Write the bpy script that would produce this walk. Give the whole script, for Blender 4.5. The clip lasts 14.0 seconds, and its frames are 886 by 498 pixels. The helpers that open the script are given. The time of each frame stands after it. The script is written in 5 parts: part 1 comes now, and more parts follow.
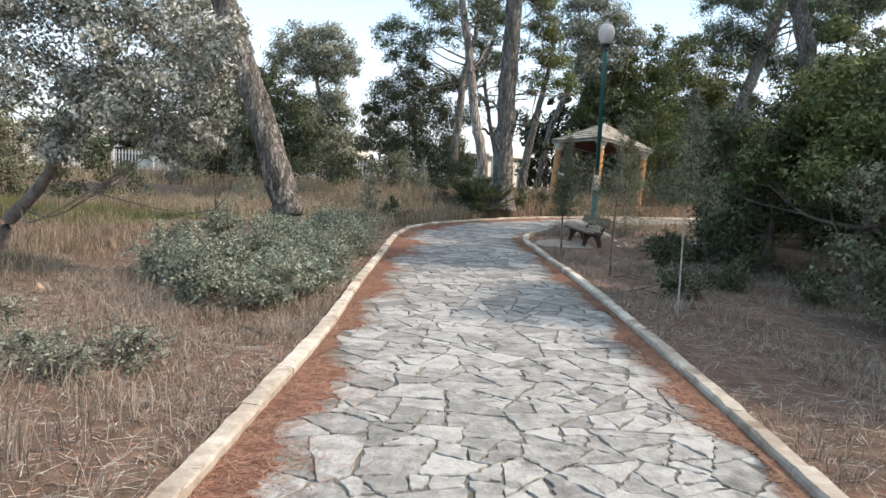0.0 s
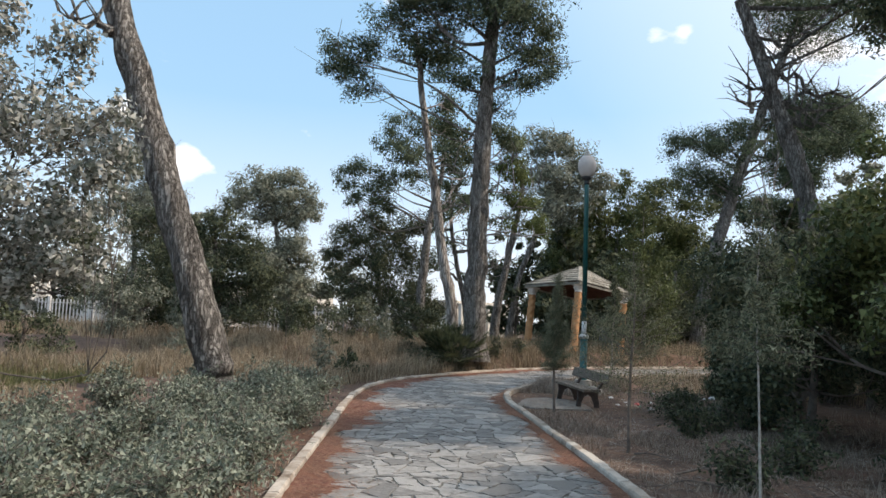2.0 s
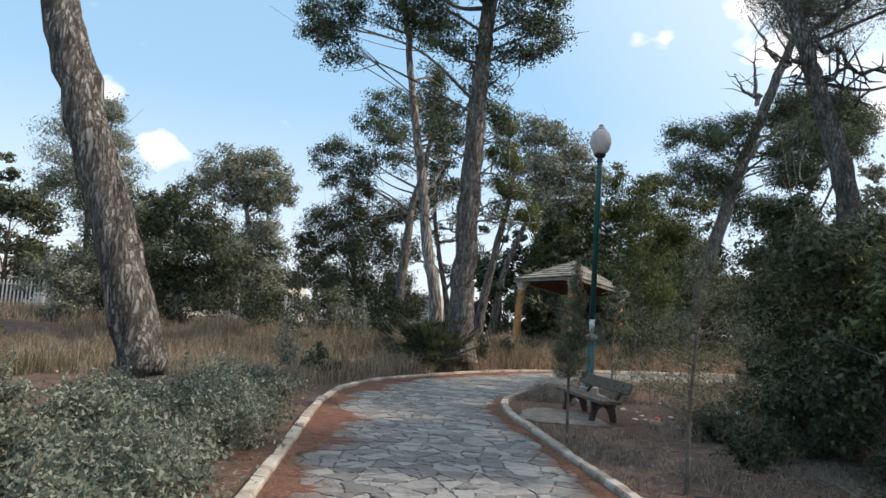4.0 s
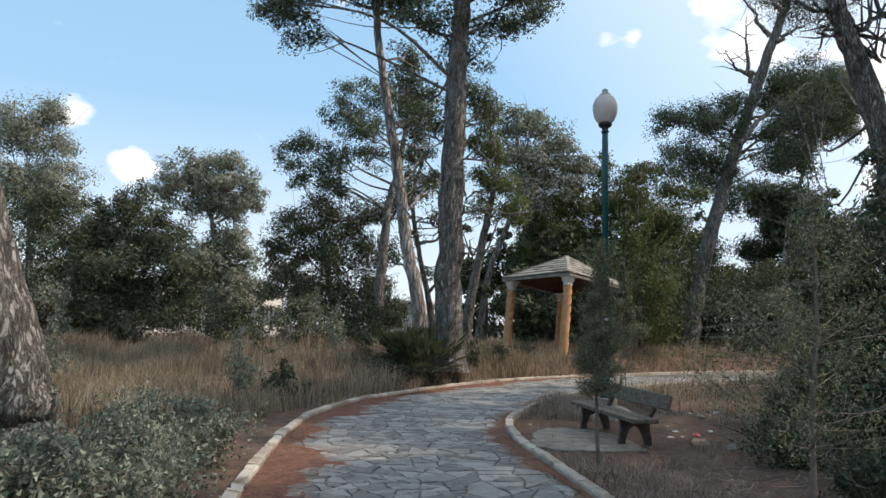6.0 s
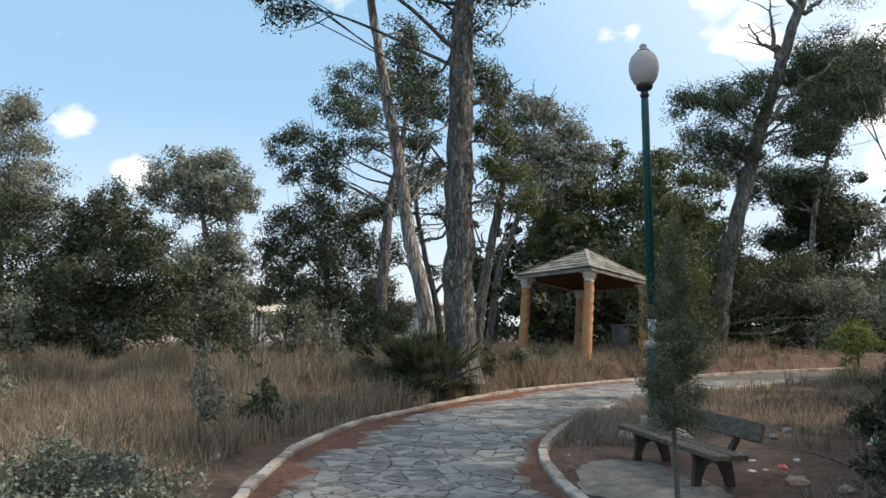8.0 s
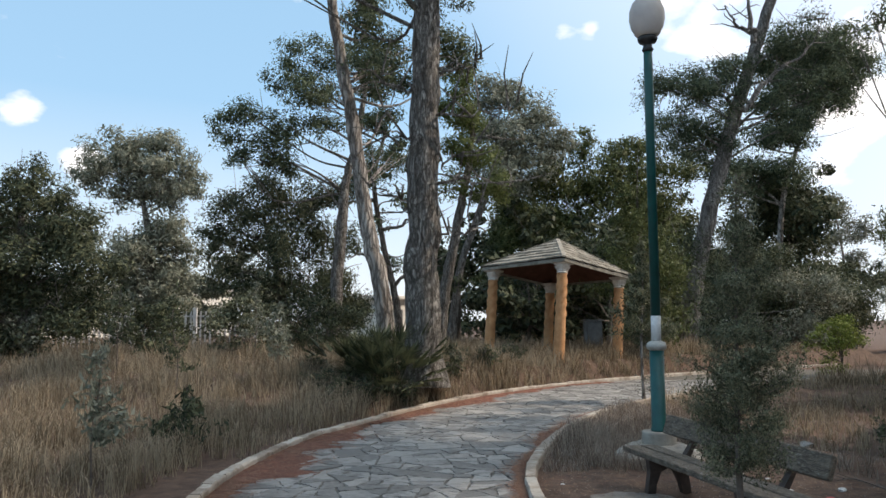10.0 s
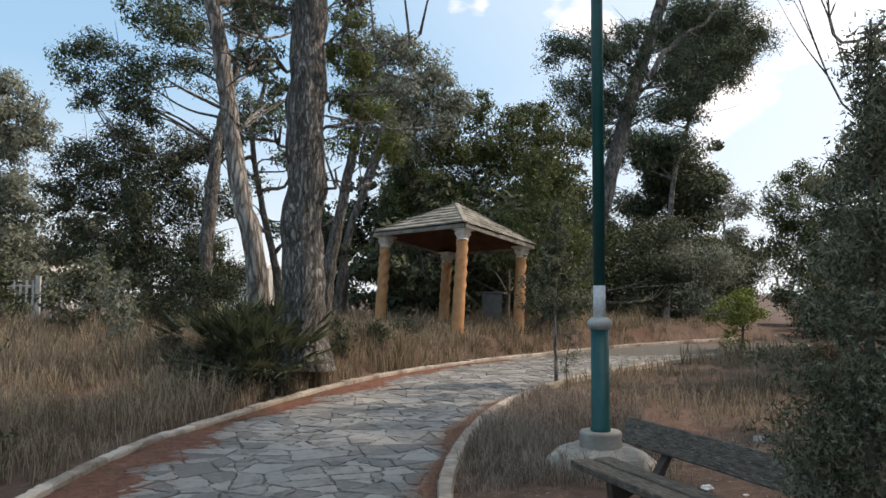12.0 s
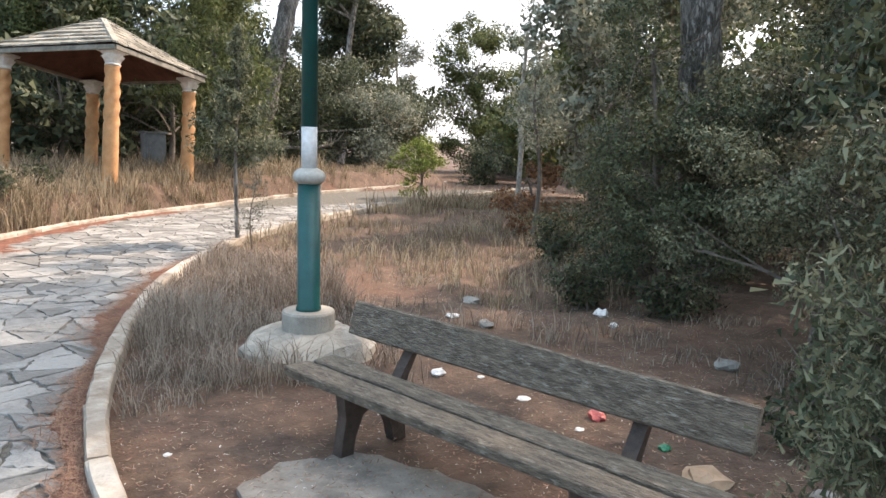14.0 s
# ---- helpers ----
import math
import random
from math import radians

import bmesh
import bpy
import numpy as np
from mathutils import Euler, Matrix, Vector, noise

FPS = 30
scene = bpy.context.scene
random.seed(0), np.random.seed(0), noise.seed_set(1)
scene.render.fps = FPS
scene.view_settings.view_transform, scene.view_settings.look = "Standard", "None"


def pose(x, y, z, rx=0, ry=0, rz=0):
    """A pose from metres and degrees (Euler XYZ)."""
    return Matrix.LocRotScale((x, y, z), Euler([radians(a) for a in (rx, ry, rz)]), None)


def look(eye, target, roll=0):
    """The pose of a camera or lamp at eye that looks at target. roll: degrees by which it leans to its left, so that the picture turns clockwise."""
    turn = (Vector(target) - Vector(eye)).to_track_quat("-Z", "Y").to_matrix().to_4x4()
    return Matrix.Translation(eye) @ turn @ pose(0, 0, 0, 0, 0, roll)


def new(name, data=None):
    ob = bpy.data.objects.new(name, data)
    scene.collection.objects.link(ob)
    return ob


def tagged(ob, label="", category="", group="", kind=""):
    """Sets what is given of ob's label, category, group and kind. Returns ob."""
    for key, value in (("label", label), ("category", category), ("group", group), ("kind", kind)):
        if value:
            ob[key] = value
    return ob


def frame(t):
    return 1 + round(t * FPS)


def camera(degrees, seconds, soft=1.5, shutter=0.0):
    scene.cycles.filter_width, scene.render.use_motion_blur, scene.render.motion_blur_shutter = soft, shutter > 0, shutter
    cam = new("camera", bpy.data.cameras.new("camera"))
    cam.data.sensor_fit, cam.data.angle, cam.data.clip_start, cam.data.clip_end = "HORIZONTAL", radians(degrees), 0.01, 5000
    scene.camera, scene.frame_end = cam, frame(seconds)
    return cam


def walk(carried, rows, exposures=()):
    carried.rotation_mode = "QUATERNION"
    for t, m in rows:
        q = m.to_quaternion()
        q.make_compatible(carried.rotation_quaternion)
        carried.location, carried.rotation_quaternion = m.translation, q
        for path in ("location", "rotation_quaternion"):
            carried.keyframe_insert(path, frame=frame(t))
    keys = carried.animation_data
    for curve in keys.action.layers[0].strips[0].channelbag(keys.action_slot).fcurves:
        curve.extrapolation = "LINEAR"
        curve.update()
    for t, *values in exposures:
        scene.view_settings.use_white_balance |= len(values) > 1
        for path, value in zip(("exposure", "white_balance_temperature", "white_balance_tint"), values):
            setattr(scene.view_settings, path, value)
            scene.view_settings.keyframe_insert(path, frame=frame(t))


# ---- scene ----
cam = camera(62.4, 14.0)

PATH = [
    (0, (0.736, -1.197, 1.597), (0.632, 0.79, 1.389), 2.8),
    (0.5, (0.732, -0.465, 1.594), (0.602, 1.529, 1.514), 0.4),
    (1, (0.704, 0.221, 1.675), (0.705, 2.211, 1.879), 2.6),
    (1.5, (0.608, 0.869, 1.598), (0.64, 2.857, 1.814), 2.2),
    (2, (0.566, 1.538, 1.574), (0.539, 3.528, 1.773), 2.2),
    (2.5, (0.45, 2.156, 1.581), (0.442, 4.148, 1.76), 3.2),
    (5, (0.272, 5.382, 1.475), (0.352, 7.37, 1.678), 2.8),
    (5.5, (0.32, 6.03, 1.564), (0.464, 8.015, 1.77), 0.9),
    (6, (0.274, 6.51, 1.515), (0.368, 8.497, 1.725), 1.3),
    (6.5, (0.222, 7.088, 1.531), (0.366, 9.078, 1.672), 1.7),
    (7, (0.305, 7.681, 1.571), (0.378, 9.669, 1.776), -0.4),
    (9.5, (0.257, 10.236, 1.678), (0.375, 12.221, 1.89), 0.8),
    (10, (0.301, 10.72, 1.682), (0.497, 12.701, 1.875), -0.1),
    (10.5, (0.319, 11.32, 1.716), (0.572, 13.296, 1.89), 0.5),
    (11, (0.335, 11.847, 1.694), (0.572, 13.824, 1.888), 0.3),
    (11.5, (0.465, 12.42, 1.721), (0.78, 14.382, 1.949), -0.2),
    (12, (0.549, 12.986, 1.655), (1.048, 14.92, 1.774), 0.2),
    (12.5, (0.673, 13.362, 1.608), (1.397, 15.226, 1.61), 0.6),
    (13, (0.81, 13.808, 1.623), (1.638, 15.614, 1.388), 3.1),
    (13.5, (0.895, 14.262, 1.663), (2.069, 15.861, 1.412), 2.1),
    (14, (1.035, 14.648, 1.647), (2.31, 16.161, 1.358), 1.8),
]
walk(cam, [(t, look(eye, target, roll)) for t, eye, target, roll in PATH],
     [(0, 0.66, 7050, 15), (0.5, 0.62, 7050, 15), (1.0, 0.44, 6850, 15), (1.5, 0.2, 6950, 15), (5, 0.08, 6850, 14), (9.5, 0.04, 6900, 14), (11.0, 0.2, 7150, 15), (11.5, 0.1, 7150, 15), (12.0, 0.02, 7150, 16), (12.5, 0.3, 7400, 18), (13.0, 0.76, 7700, 19), (13.5, 1.05, 7600, 20), (14.0, 1.3, 7500, 20)])

# ---- world and sun ----
SUN_AZ, SUN_EL = 92.0, 47.0            # degrees clockwise from +y, and above the horizon
# small fair-weather clouds: the way to each, and its inner and outer reach
CLOUDS = [((0.278, 0.885, 0.372), 0.004, 0.055), ((-0.409, 0.881, 0.236), 0.004, 0.047), ((-0.348, 0.918, 0.192), 0.004, 0.051), ((0.365, 0.844, 0.394), 0.01, 0.07),
          ((0.412, 0.839, 0.354), 0.01, 0.08), ((-0.095, 0.909, 0.406), 0.004, 0.051), ((0.553, 0.792, 0.260), 0.03, 0.16), ((0.62, 0.70, 0.36), 0.03, 0.18)]
world = bpy.data.worlds.new("sky")
scene.world = world
world.use_nodes = True
wt = world.node_tree
wt.nodes.clear()
w_out = wt.nodes.new("ShaderNodeOutputWorld")
w_bg = wt.nodes.new("ShaderNodeBackground")
w_sky = wt.nodes.new("ShaderNodeTexSky")
w_sky.sky_type, w_sky.sun_disc = "NISHITA", False
w_sky.sun_elevation, w_sky.sun_rotation = radians(SUN_EL), radians(SUN_AZ)
w_sky.air_density, w_sky.dust_density, w_sky.ozone_density = 1.0, 0.8, 2.0
w_co = wt.nodes.new("ShaderNodeTexCoord")
w_map = wt.nodes.new("ShaderNodeMapping")
w_map.inputs["Scale"].default_value = (1.0, 1.0, 1.9)
w_no = wt.nodes.new("ShaderNodeTexNoise")
w_no.inputs["Scale"].default_value, w_no.inputs["Detail"].default_value = 9.0, 7
w_ramp = wt.nodes.new("ShaderNodeValToRGB")
w_ramp.color_ramp.elements[0].position, w_ramp.color_ramp.elements[1].position = 0.70, 0.84
w_mix = wt.nodes.new("ShaderNodeMixRGB")
w_mix.inputs[2].default_value = (8.2, 8.4, 8.7, 1)
w_bg.inputs["Strength"].default_value = 0.15
wt.links.new(w_co.outputs["Generated"], w_map.inputs["Vector"])
wt.links.new(w_map.outputs[0], w_no.inputs["Vector"])
w_any = None
for way, near, far in CLOUDS:
    w_to = wt.nodes.new("ShaderNodeVectorMath")
    w_to.operation = "DISTANCE"
    w_to.inputs[1].default_value = way
    wt.links.new(w_co.outputs["Generated"], w_to.inputs[0])
    w_fade = wt.nodes.new("ShaderNodeMapRange")
    w_fade.inputs["From Min"].default_value, w_fade.inputs["From Max"].default_value = near, far
    w_fade.inputs["To Min"].default_value, w_fade.inputs["To Max"].default_value = 0.34, 0.0
    wt.links.new(w_to.outputs["Value"], w_fade.inputs["Value"])
    if w_any:
        w_top = wt.nodes.new("ShaderNodeMath")
        w_top.operation = "MAXIMUM"
        wt.links.new(w_any, w_top.inputs[0])
        wt.links.new(w_fade.outputs[0], w_top.inputs[1])
        w_any = w_top.outputs[0]
    else:
        w_any = w_fade.outputs[0]
w_sum = wt.nodes.new("ShaderNodeMath")
w_sum.operation = "ADD"
wt.links.new(w_no.outputs["Fac"], w_sum.inputs[0])
wt.links.new(w_any, w_sum.inputs[1])
wt.links.new(w_sum.outputs[0], w_ramp.inputs[0])
wt.links.new(w_ramp.outputs[0], w_mix.inputs[0])
w_haze = wt.nodes.new("ShaderNodeMixRGB")
w_haze.inputs[0].default_value = 0.55
w_haze.inputs[2].default_value = (3.1, 5.8, 8.2, 1)
w_dot = wt.nodes.new("ShaderNodeVectorMath")
w_dot.operation = "DOT_PRODUCT"
w_dot.inputs[1].default_value = (math.sin(radians(SUN_AZ)) * math.cos(radians(SUN_EL)), math.cos(radians(SUN_AZ)) * math.cos(radians(SUN_EL)), math.sin(radians(SUN_EL)))
w_glow = wt.nodes.new("ShaderNodeMapRange")
w_glow.inputs["From Min"].default_value, w_glow.inputs["From Max"].default_value = 0.30, 0.9
w_glow.inputs["To Max"].default_value = 0.85
w_glare = wt.nodes.new("ShaderNodeMixRGB")
w_glare.inputs[2].default_value = (8.6, 9.0, 9.3, 1)
wt.links.new(w_co.outputs["Generated"], w_dot.inputs[0])
wt.links.new(w_dot.outputs["Value"], w_glow.inputs["Value"])
wt.links.new(w_glow.outputs[0], w_glare.inputs[0])
wt.links.new(w_sky.outputs[0], w_haze.inputs[1])
wt.links.new(w_haze.outputs[0], w_glare.inputs[1])
w_sep = wt.nodes.new("ShaderNodeSeparateXYZ")
w_low = wt.nodes.new("ShaderNodeMapRange")
w_low.inputs["From Min"].default_value, w_low.inputs["From Max"].default_value = 0.0, 0.28
w_low.inputs["To Min"].default_value, w_low.inputs["To Max"].default_value = 0.7, 0.0
w_rim = wt.nodes.new("ShaderNodeMixRGB")
w_rim.inputs[2].default_value = (6.6, 7.0, 7.4, 1)
wt.links.new(w_co.outputs["Generated"], w_sep.inputs[0])
wt.links.new(w_sep.outputs["Z"], w_low.inputs["Value"])
wt.links.new(w_low.outputs[0], w_rim.inputs[0])
wt.links.new(w_glare.outputs[0], w_rim.inputs[1])
wt.links.new(w_rim.outputs[0], w_mix.inputs[1])
wt.links.new(w_mix.outputs[0], w_bg.inputs["Color"])
wt.links.new(w_bg.outputs[0], w_out.inputs[0])

sun = new("sun", bpy.data.lights.new("sun", "SUN"))
sun.data.energy, sun.data.angle, sun.data.color = 3.3, radians(1.0), (1.0, 0.90, 0.77)
_a, _e = radians(SUN_AZ), radians(SUN_EL)
sun.matrix_world = look((0, 0, 0), (-math.sin(_a) * math.cos(_e), -math.cos(_a) * math.cos(_e), -math.sin(_e)))


# ---- materials ----
def material(name, low, high, scale=6.0, rough=0.8, bump=0.3, fine=60.0, per="", leaf=0.0, metal=0.0, stain=None, stain_scale=1.2, stretch=None, crack=0.0):
    """Two scales of noise between two colours, fine relief, optional stains, per-piece or per-leaf variation, leaf translucency."""
    m = bpy.data.materials.new(name)
    m.use_nodes = True
    nt = m.node_tree
    n, l = nt.nodes, nt.links
    bsdf = n["Principled BSDF"]
    bsdf.inputs["Roughness"].default_value, bsdf.inputs["Metallic"].default_value = rough, metal
    co = n.new("ShaderNodeTexCoord")
    vec = n.new("ShaderNodeNewGeometry").outputs["Position"] if per == "object" else co.outputs["Object"]
    if stretch:
        mp = n.new("ShaderNodeMapping")
        mp.inputs["Scale"].default_value = stretch
        l.new(vec, mp.inputs["Vector"])
        vec = mp.outputs[0]
    a = n.new("ShaderNodeTexNoise")
    a.inputs["Scale"].default_value, a.inputs["Detail"].default_value, a.inputs["Roughness"].default_value = scale, 8, 0.65
    l.new(vec, a.inputs["Vector"])
    ramp = n.new("ShaderNodeValToRGB")
    ramp.color_ramp.elements[0].position, ramp.color_ramp.elements[1].position = 0.34, 0.66
    ramp.color_ramp.elements[0].color, ramp.color_ramp.elements[1].color = (*low, 1), (*high, 1)
    col = ramp.outputs[0]
    if per:
        src = n.new("ShaderNodeObjectInfo") if per == "object" else n.new("ShaderNodeNewGeometry")
        rnd = src.outputs["Random"] if per == "object" else src.outputs["Random Per Island"]
        mixv = n.new("ShaderNodeMath")
        mixv.operation = "MULTIPLY_ADD"
        mixv.inputs[1].default_value = 0.3 if per == "object" else 0.5
        l.new(rnd, mixv.inputs[0])
        half = n.new("ShaderNodeMath")
        half.operation = "MULTIPLY_ADD"
        half.inputs[1].default_value, half.inputs[2].default_value = (1.0, -0.15) if per == "object" else (0.7, -0.1)
        l.new(a.outputs["Fac"], half.inputs[0])
        l.new(half.outputs[0], mixv.inputs[2])
        l.new(mixv.outputs[0], ramp.inputs[0])
    else:
        l.new(a.outputs["Fac"], ramp.inputs[0])
    if stain:
        s = n.new("ShaderNodeTexNoise")
        s.inputs["Scale"].default_value, s.inputs["Detail"].default_value, s.inputs["Roughness"].default_value = stain_scale, 10, 0.68
        l.new(vec, s.inputs["Vector"])
        sr = n.new("ShaderNodeValToRGB")
        sr.color_ramp.elements[0].position, sr.color_ramp.elements[1].position = 0.54, 0.66
        l.new(s.outputs["Fac"], sr.inputs[0])
        mx = n.new("ShaderNodeMixRGB")
        mx.inputs[2].default_value = (*stain, 1)
        l.new(sr.outputs[0], mx.inputs[0])
        l.new(col, mx.inputs[1])
        col = mx.outputs[0]
    if crack:
        vo = n.new("ShaderNodeTexVoronoi")
        vo.feature = "DISTANCE_TO_EDGE"
        vo.inputs["Scale"].default_value = crack
        warp = n.new("ShaderNodeMixRGB")
        warp.blend_type = "ADD"
        warp.inputs[0].default_value = 0.3
        l.new(vec, warp.inputs[1])
        l.new(a.outputs["Color"], warp.inputs[2])
        l.new(warp.outputs[0], vo.inputs["Vector"])
        cr = n.new("ShaderNodeValToRGB")
        cr.color_ramp.elements[0].position, cr.color_ramp.elements[1].position = 0.0, 0.22
        cr.color_ramp.elements[0].color = (0.22, 0.2, 0.18, 1)
        l.new(vo.outputs["Distance"], cr.inputs[0])
        mu = n.new("ShaderNodeMixRGB")
        mu.blend_type = "MULTIPLY"
        mu.inputs[0].default_value = 0.78
        l.new(col, mu.inputs[1])
        l.new(cr.outputs[0], mu.inputs[2])
        col = mu.outputs[0]
    l.new(col, bsdf.inputs["Base Color"])
    if bump:
        f = n.new("ShaderNodeTexNoise")
        f.inputs["Scale"].default_value, f.inputs["Detail"].default_value = fine, 6
        l.new(vec, f.inputs["Vector"])
        b = n.new("ShaderNodeBump")
        b.inputs["Strength"].default_value, b.inputs["Distance"].default_value = bump, 0.02
        l.new(f.outputs["Fac"], b.inputs["Height"])
        if crack:
            deep = n.new("ShaderNodeBump")
            deep.inputs["Strength"].default_value, deep.inputs["Distance"].default_value = 1.0, 0.05
            l.new(cr.outputs[0], deep.inputs["Height"])
            l.new(deep.outputs[0], b.inputs["Normal"])
        l.new(b.outputs[0], bsdf.inputs["Normal"])
    if leaf:
        bsdf.inputs["Specular IOR Level"].default_value = 0.25
        tr = n.new("ShaderNodeBsdfTranslucent")
        l.new(col, tr.inputs["Color"])
        mix = n.new("ShaderNodeMixShader")
        mix.inputs[0].default_value = leaf
        l.new(bsdf.outputs[0], mix.inputs[1])
        l.new(tr.outputs[0], mix.inputs[2])
        l.new(mix.outputs[0], n["Material Output"].inputs["Surface"])
    return m


SOIL = material("soil_with_litter", (0.060, 0.036, 0.026), (0.155, 0.098, 0.068), 5.0, 0.95, 0.9, 45, stain=(0.135, 0.068, 0.046), stain_scale=0.6)
STONE = material("paving_stone", (0.17, 0.167, 0.16), (0.345, 0.34, 0.325), 7.0, 0.8, 0.9, 28, per="object", stain=(0.10, 0.098, 0.09), stain_scale=2.6)
STONE_FAR = material("paving_stone_joined", (0.165, 0.161, 0.153), (0.315, 0.308, 0.292), 9.0, 0.8, 0.9, 28, per="island", stain=(0.115, 0.11, 0.103), stain_scale=2.8)
MORTAR = material("mortar_joint", (0.07, 0.066, 0.058), (0.16, 0.15, 0.13), 9.0, 0.95, 0.6, 50)
KERB = material("kerb_concrete", (0.29, 0.245, 0.20), (0.50, 0.455, 0.395), 5.0, 0.9, 0.4, 45, per="object", stain=(0.17, 0.125, 0.09), stain_scale=1.6)
PAD = material("trodden_concrete", (0.17, 0.145, 0.122), (0.33, 0.29, 0.25), 5.0, 0.95, 0.5, 50, stain=(0.11, 0.10, 0.09), stain_scale=1.6)
CONCRETE = material("old_concrete", (0.26, 0.235, 0.20), (0.42, 0.39, 0.34), 4.0, 0.9, 0.4, 50, stain=(0.17, 0.15, 0.13))
NEEDLES = material("fallen_needles", (0.105, 0.042, 0.028), (0.25, 0.105, 0.068), 12.0, 0.95, 0.8, 90)
NEEDLE_BITS = material("needle_bits", (0.13, 0.062, 0.042), (0.36, 0.21, 0.14), 8.0, 0.9, 0.0, per="island")
BARK = material("pine_bark", (0.11, 0.096, 0.084), (0.46, 0.435, 0.40), 9.0, 0.95, 1.0, 16, stretch=(1, 1, 0.24), crack=15.0)
PALE_BARK = material("pale_bark", (0.24, 0.21, 0.185), (0.60, 0.555, 0.51), 3.5, 0.9, 0.8, 14, stretch=(1, 1, 0.24), crack=9.0)
PALE_STEM = material("pale_stem_bark", (0.20, 0.18, 0.155), (0.48, 0.45, 0.40), 12.0, 0.9, 0.5, 40)
TWIG = material("twig_bark", (0.08, 0.065, 0.055), (0.20, 0.165, 0.14), 9.0, 0.95, 0.5, 30)
LEAVES = {
    "needle": material("pine_foliage", (0.046, 0.072, 0.047), (0.160, 0.190, 0.110), 0.8, 0.7, 0, per="island", leaf=0.25),
    # lighter, yellower copy of the needle colour: sunlight put into the leaves
    "lit": material("painted_sunlit_pine_foliage", (0.065, 0.09, 0.03), (0.19, 0.22, 0.085), 0.8, 0.7, 0, per="island", leaf=0.3),
    "olive": material("olive_foliage", (0.121, 0.140, 0.105), (0.345, 0.351, 0.271), 0.8, 0.6, 0, per="island", leaf=0.3),
    "dark": material("dark_oak_foliage", (0.032, 0.048, 0.029), (0.126, 0.138, 0.075), 0.8, 0.6, 0, per="island", leaf=0.2),
    "green": material("green_foliage", (0.046, 0.066, 0.023), (0.156, 0.176, 0.068), 0.8, 0.6, 0, per="island", leaf=0.25),
    "sparse": material("pale_foliage", (0.10, 0.115, 0.09), (0.24, 0.25, 0.20), 0.8, 0.6, 0, per="island", leaf=0.3),
    "silver": material("silver_foliage", (0.11, 0.125, 0.095), (0.46, 0.455, 0.41), 2.0, 0.36, 0, per="island", leaf=0.2),
    "shrub": material("grey_green_shrub", (0.11, 0.135, 0.10), (0.335, 0.365, 0.285), 2.0, 0.6, 0, per="island", leaf=0.25),
    "juniper": material("juniper_foliage", (0.055, 0.070, 0.042), (0.235, 0.24, 0.155), 2.0, 0.7, 0, per="island", leaf=0.2),
    "bright": material("bright_green_foliage", (0.10, 0.14, 0.03), (0.25, 0.30, 0.08), 2.0, 0.7, 0, per="island", leaf=0.3),
    "rust": material("rust_brown_foliage", (0.16, 0.075, 0.04), (0.34, 0.18, 0.10), 2.0, 0.8, 0, per="island", leaf=0.2),
}
GRASS = material("dry_grass", (0.15, 0.117, 0.078), (0.46, 0.38, 0.275), 0.5, 0.8, 0, per="island", leaf=0.35)
GREY_GRASS = material("withered_grass", (0.14, 0.108, 0.085), (0.42, 0.355, 0.295), 0.7, 0.85, 0, per="island", leaf=0.3)
GREEN_GRASS = material("half_green_grass", (0.10, 0.11, 0.045), (0.27, 0.26, 0.13), 0.7, 0.8, 0, per="island", leaf=0.35)
GREEN_PAINT = material("green_paint", (0.002, 0.062, 0.060), (0.004, 0.092, 0.088), 5.0, 0.4, 0.12, 40)
WHITE_PAINT = material("chipped_white_paint", (0.50, 0.51, 0.51), (0.75, 0.76, 0.76), 14.0, 0.6, 0.3, 60)
GREY_RING = material("weathered_grey_metal", (0.32, 0.31, 0.28), (0.50, 0.49, 0.45), 14.0, 0.6, 0.3, 60)
BLACK_METAL = material("black_metal", (0.012, 0.013, 0.015), (0.03, 0.03, 0.032), 10.0, 0.45, 0.15, 60)
GLOBE = material("milky_globe", (0.62, 0.57, 0.55), (0.74, 0.70, 0.67), 3.0, 0.25, 0.0, leaf=0.3)
BENCH_WOOD = material("weathered_bench_wood", (0.062, 0.050, 0.039), (0.205, 0.168, 0.13), 9.0, 0.9, 0.8, 30, stretch=(5, 1.2, 5), stain=(0.27, 0.245, 0.205), stain_scale=13.0)
BENCH_LEG = material("cast_bench_leg", (0.035, 0.024, 0.02), (0.085, 0.058, 0.046), 10.0, 0.7, 0.4, 50)
TERRACOTTA = material("orange_column_paint", (0.42, 0.20, 0.085), (0.60, 0.32, 0.15), 5.0, 0.8, 0.3, 40)
PLASTER = material("white_plaster", (0.52, 0.47, 0.42), (0.72, 0.68, 0.62), 8.0, 0.85, 0.4, 50)
SHINGLE = material("grey_wood_shingle", (0.15, 0.14, 0.115), (0.33, 0.31, 0.265), 5.0, 0.9, 0.6, 40, per="object")
SOFFIT = material("red_brown_soffit", (0.075, 0.03, 0.02), (0.15, 0.065, 0.045), 4.0, 0.8, 0.3, 40)
FENCE = material("white_fence_paint", (0.55, 0.54, 0.52), (0.75, 0.74, 0.72), 6.0, 0.6, 0.1, 40)
HOUSE_WALL = material("pale_house_wall", (0.68, 0.64, 0.57), (0.80, 0.77, 0.71), 2.0, 0.85, 0.2, 40)
PAPER = material("white_litter", (0.55, 0.54, 0.52), (0.78, 0.77, 0.75), 20.0, 0.7, 0.3, 60)
CARD = material("brown_cardboard", (0.33, 0.22, 0.14), (0.47, 0.33, 0.23), 10.0, 0.85, 0.3, 60)
RED_LITTER = material("red_litter", (0.40, 0.06, 0.06), (0.55, 0.14, 0.12), 10.0, 0.5, 0.2, 60)
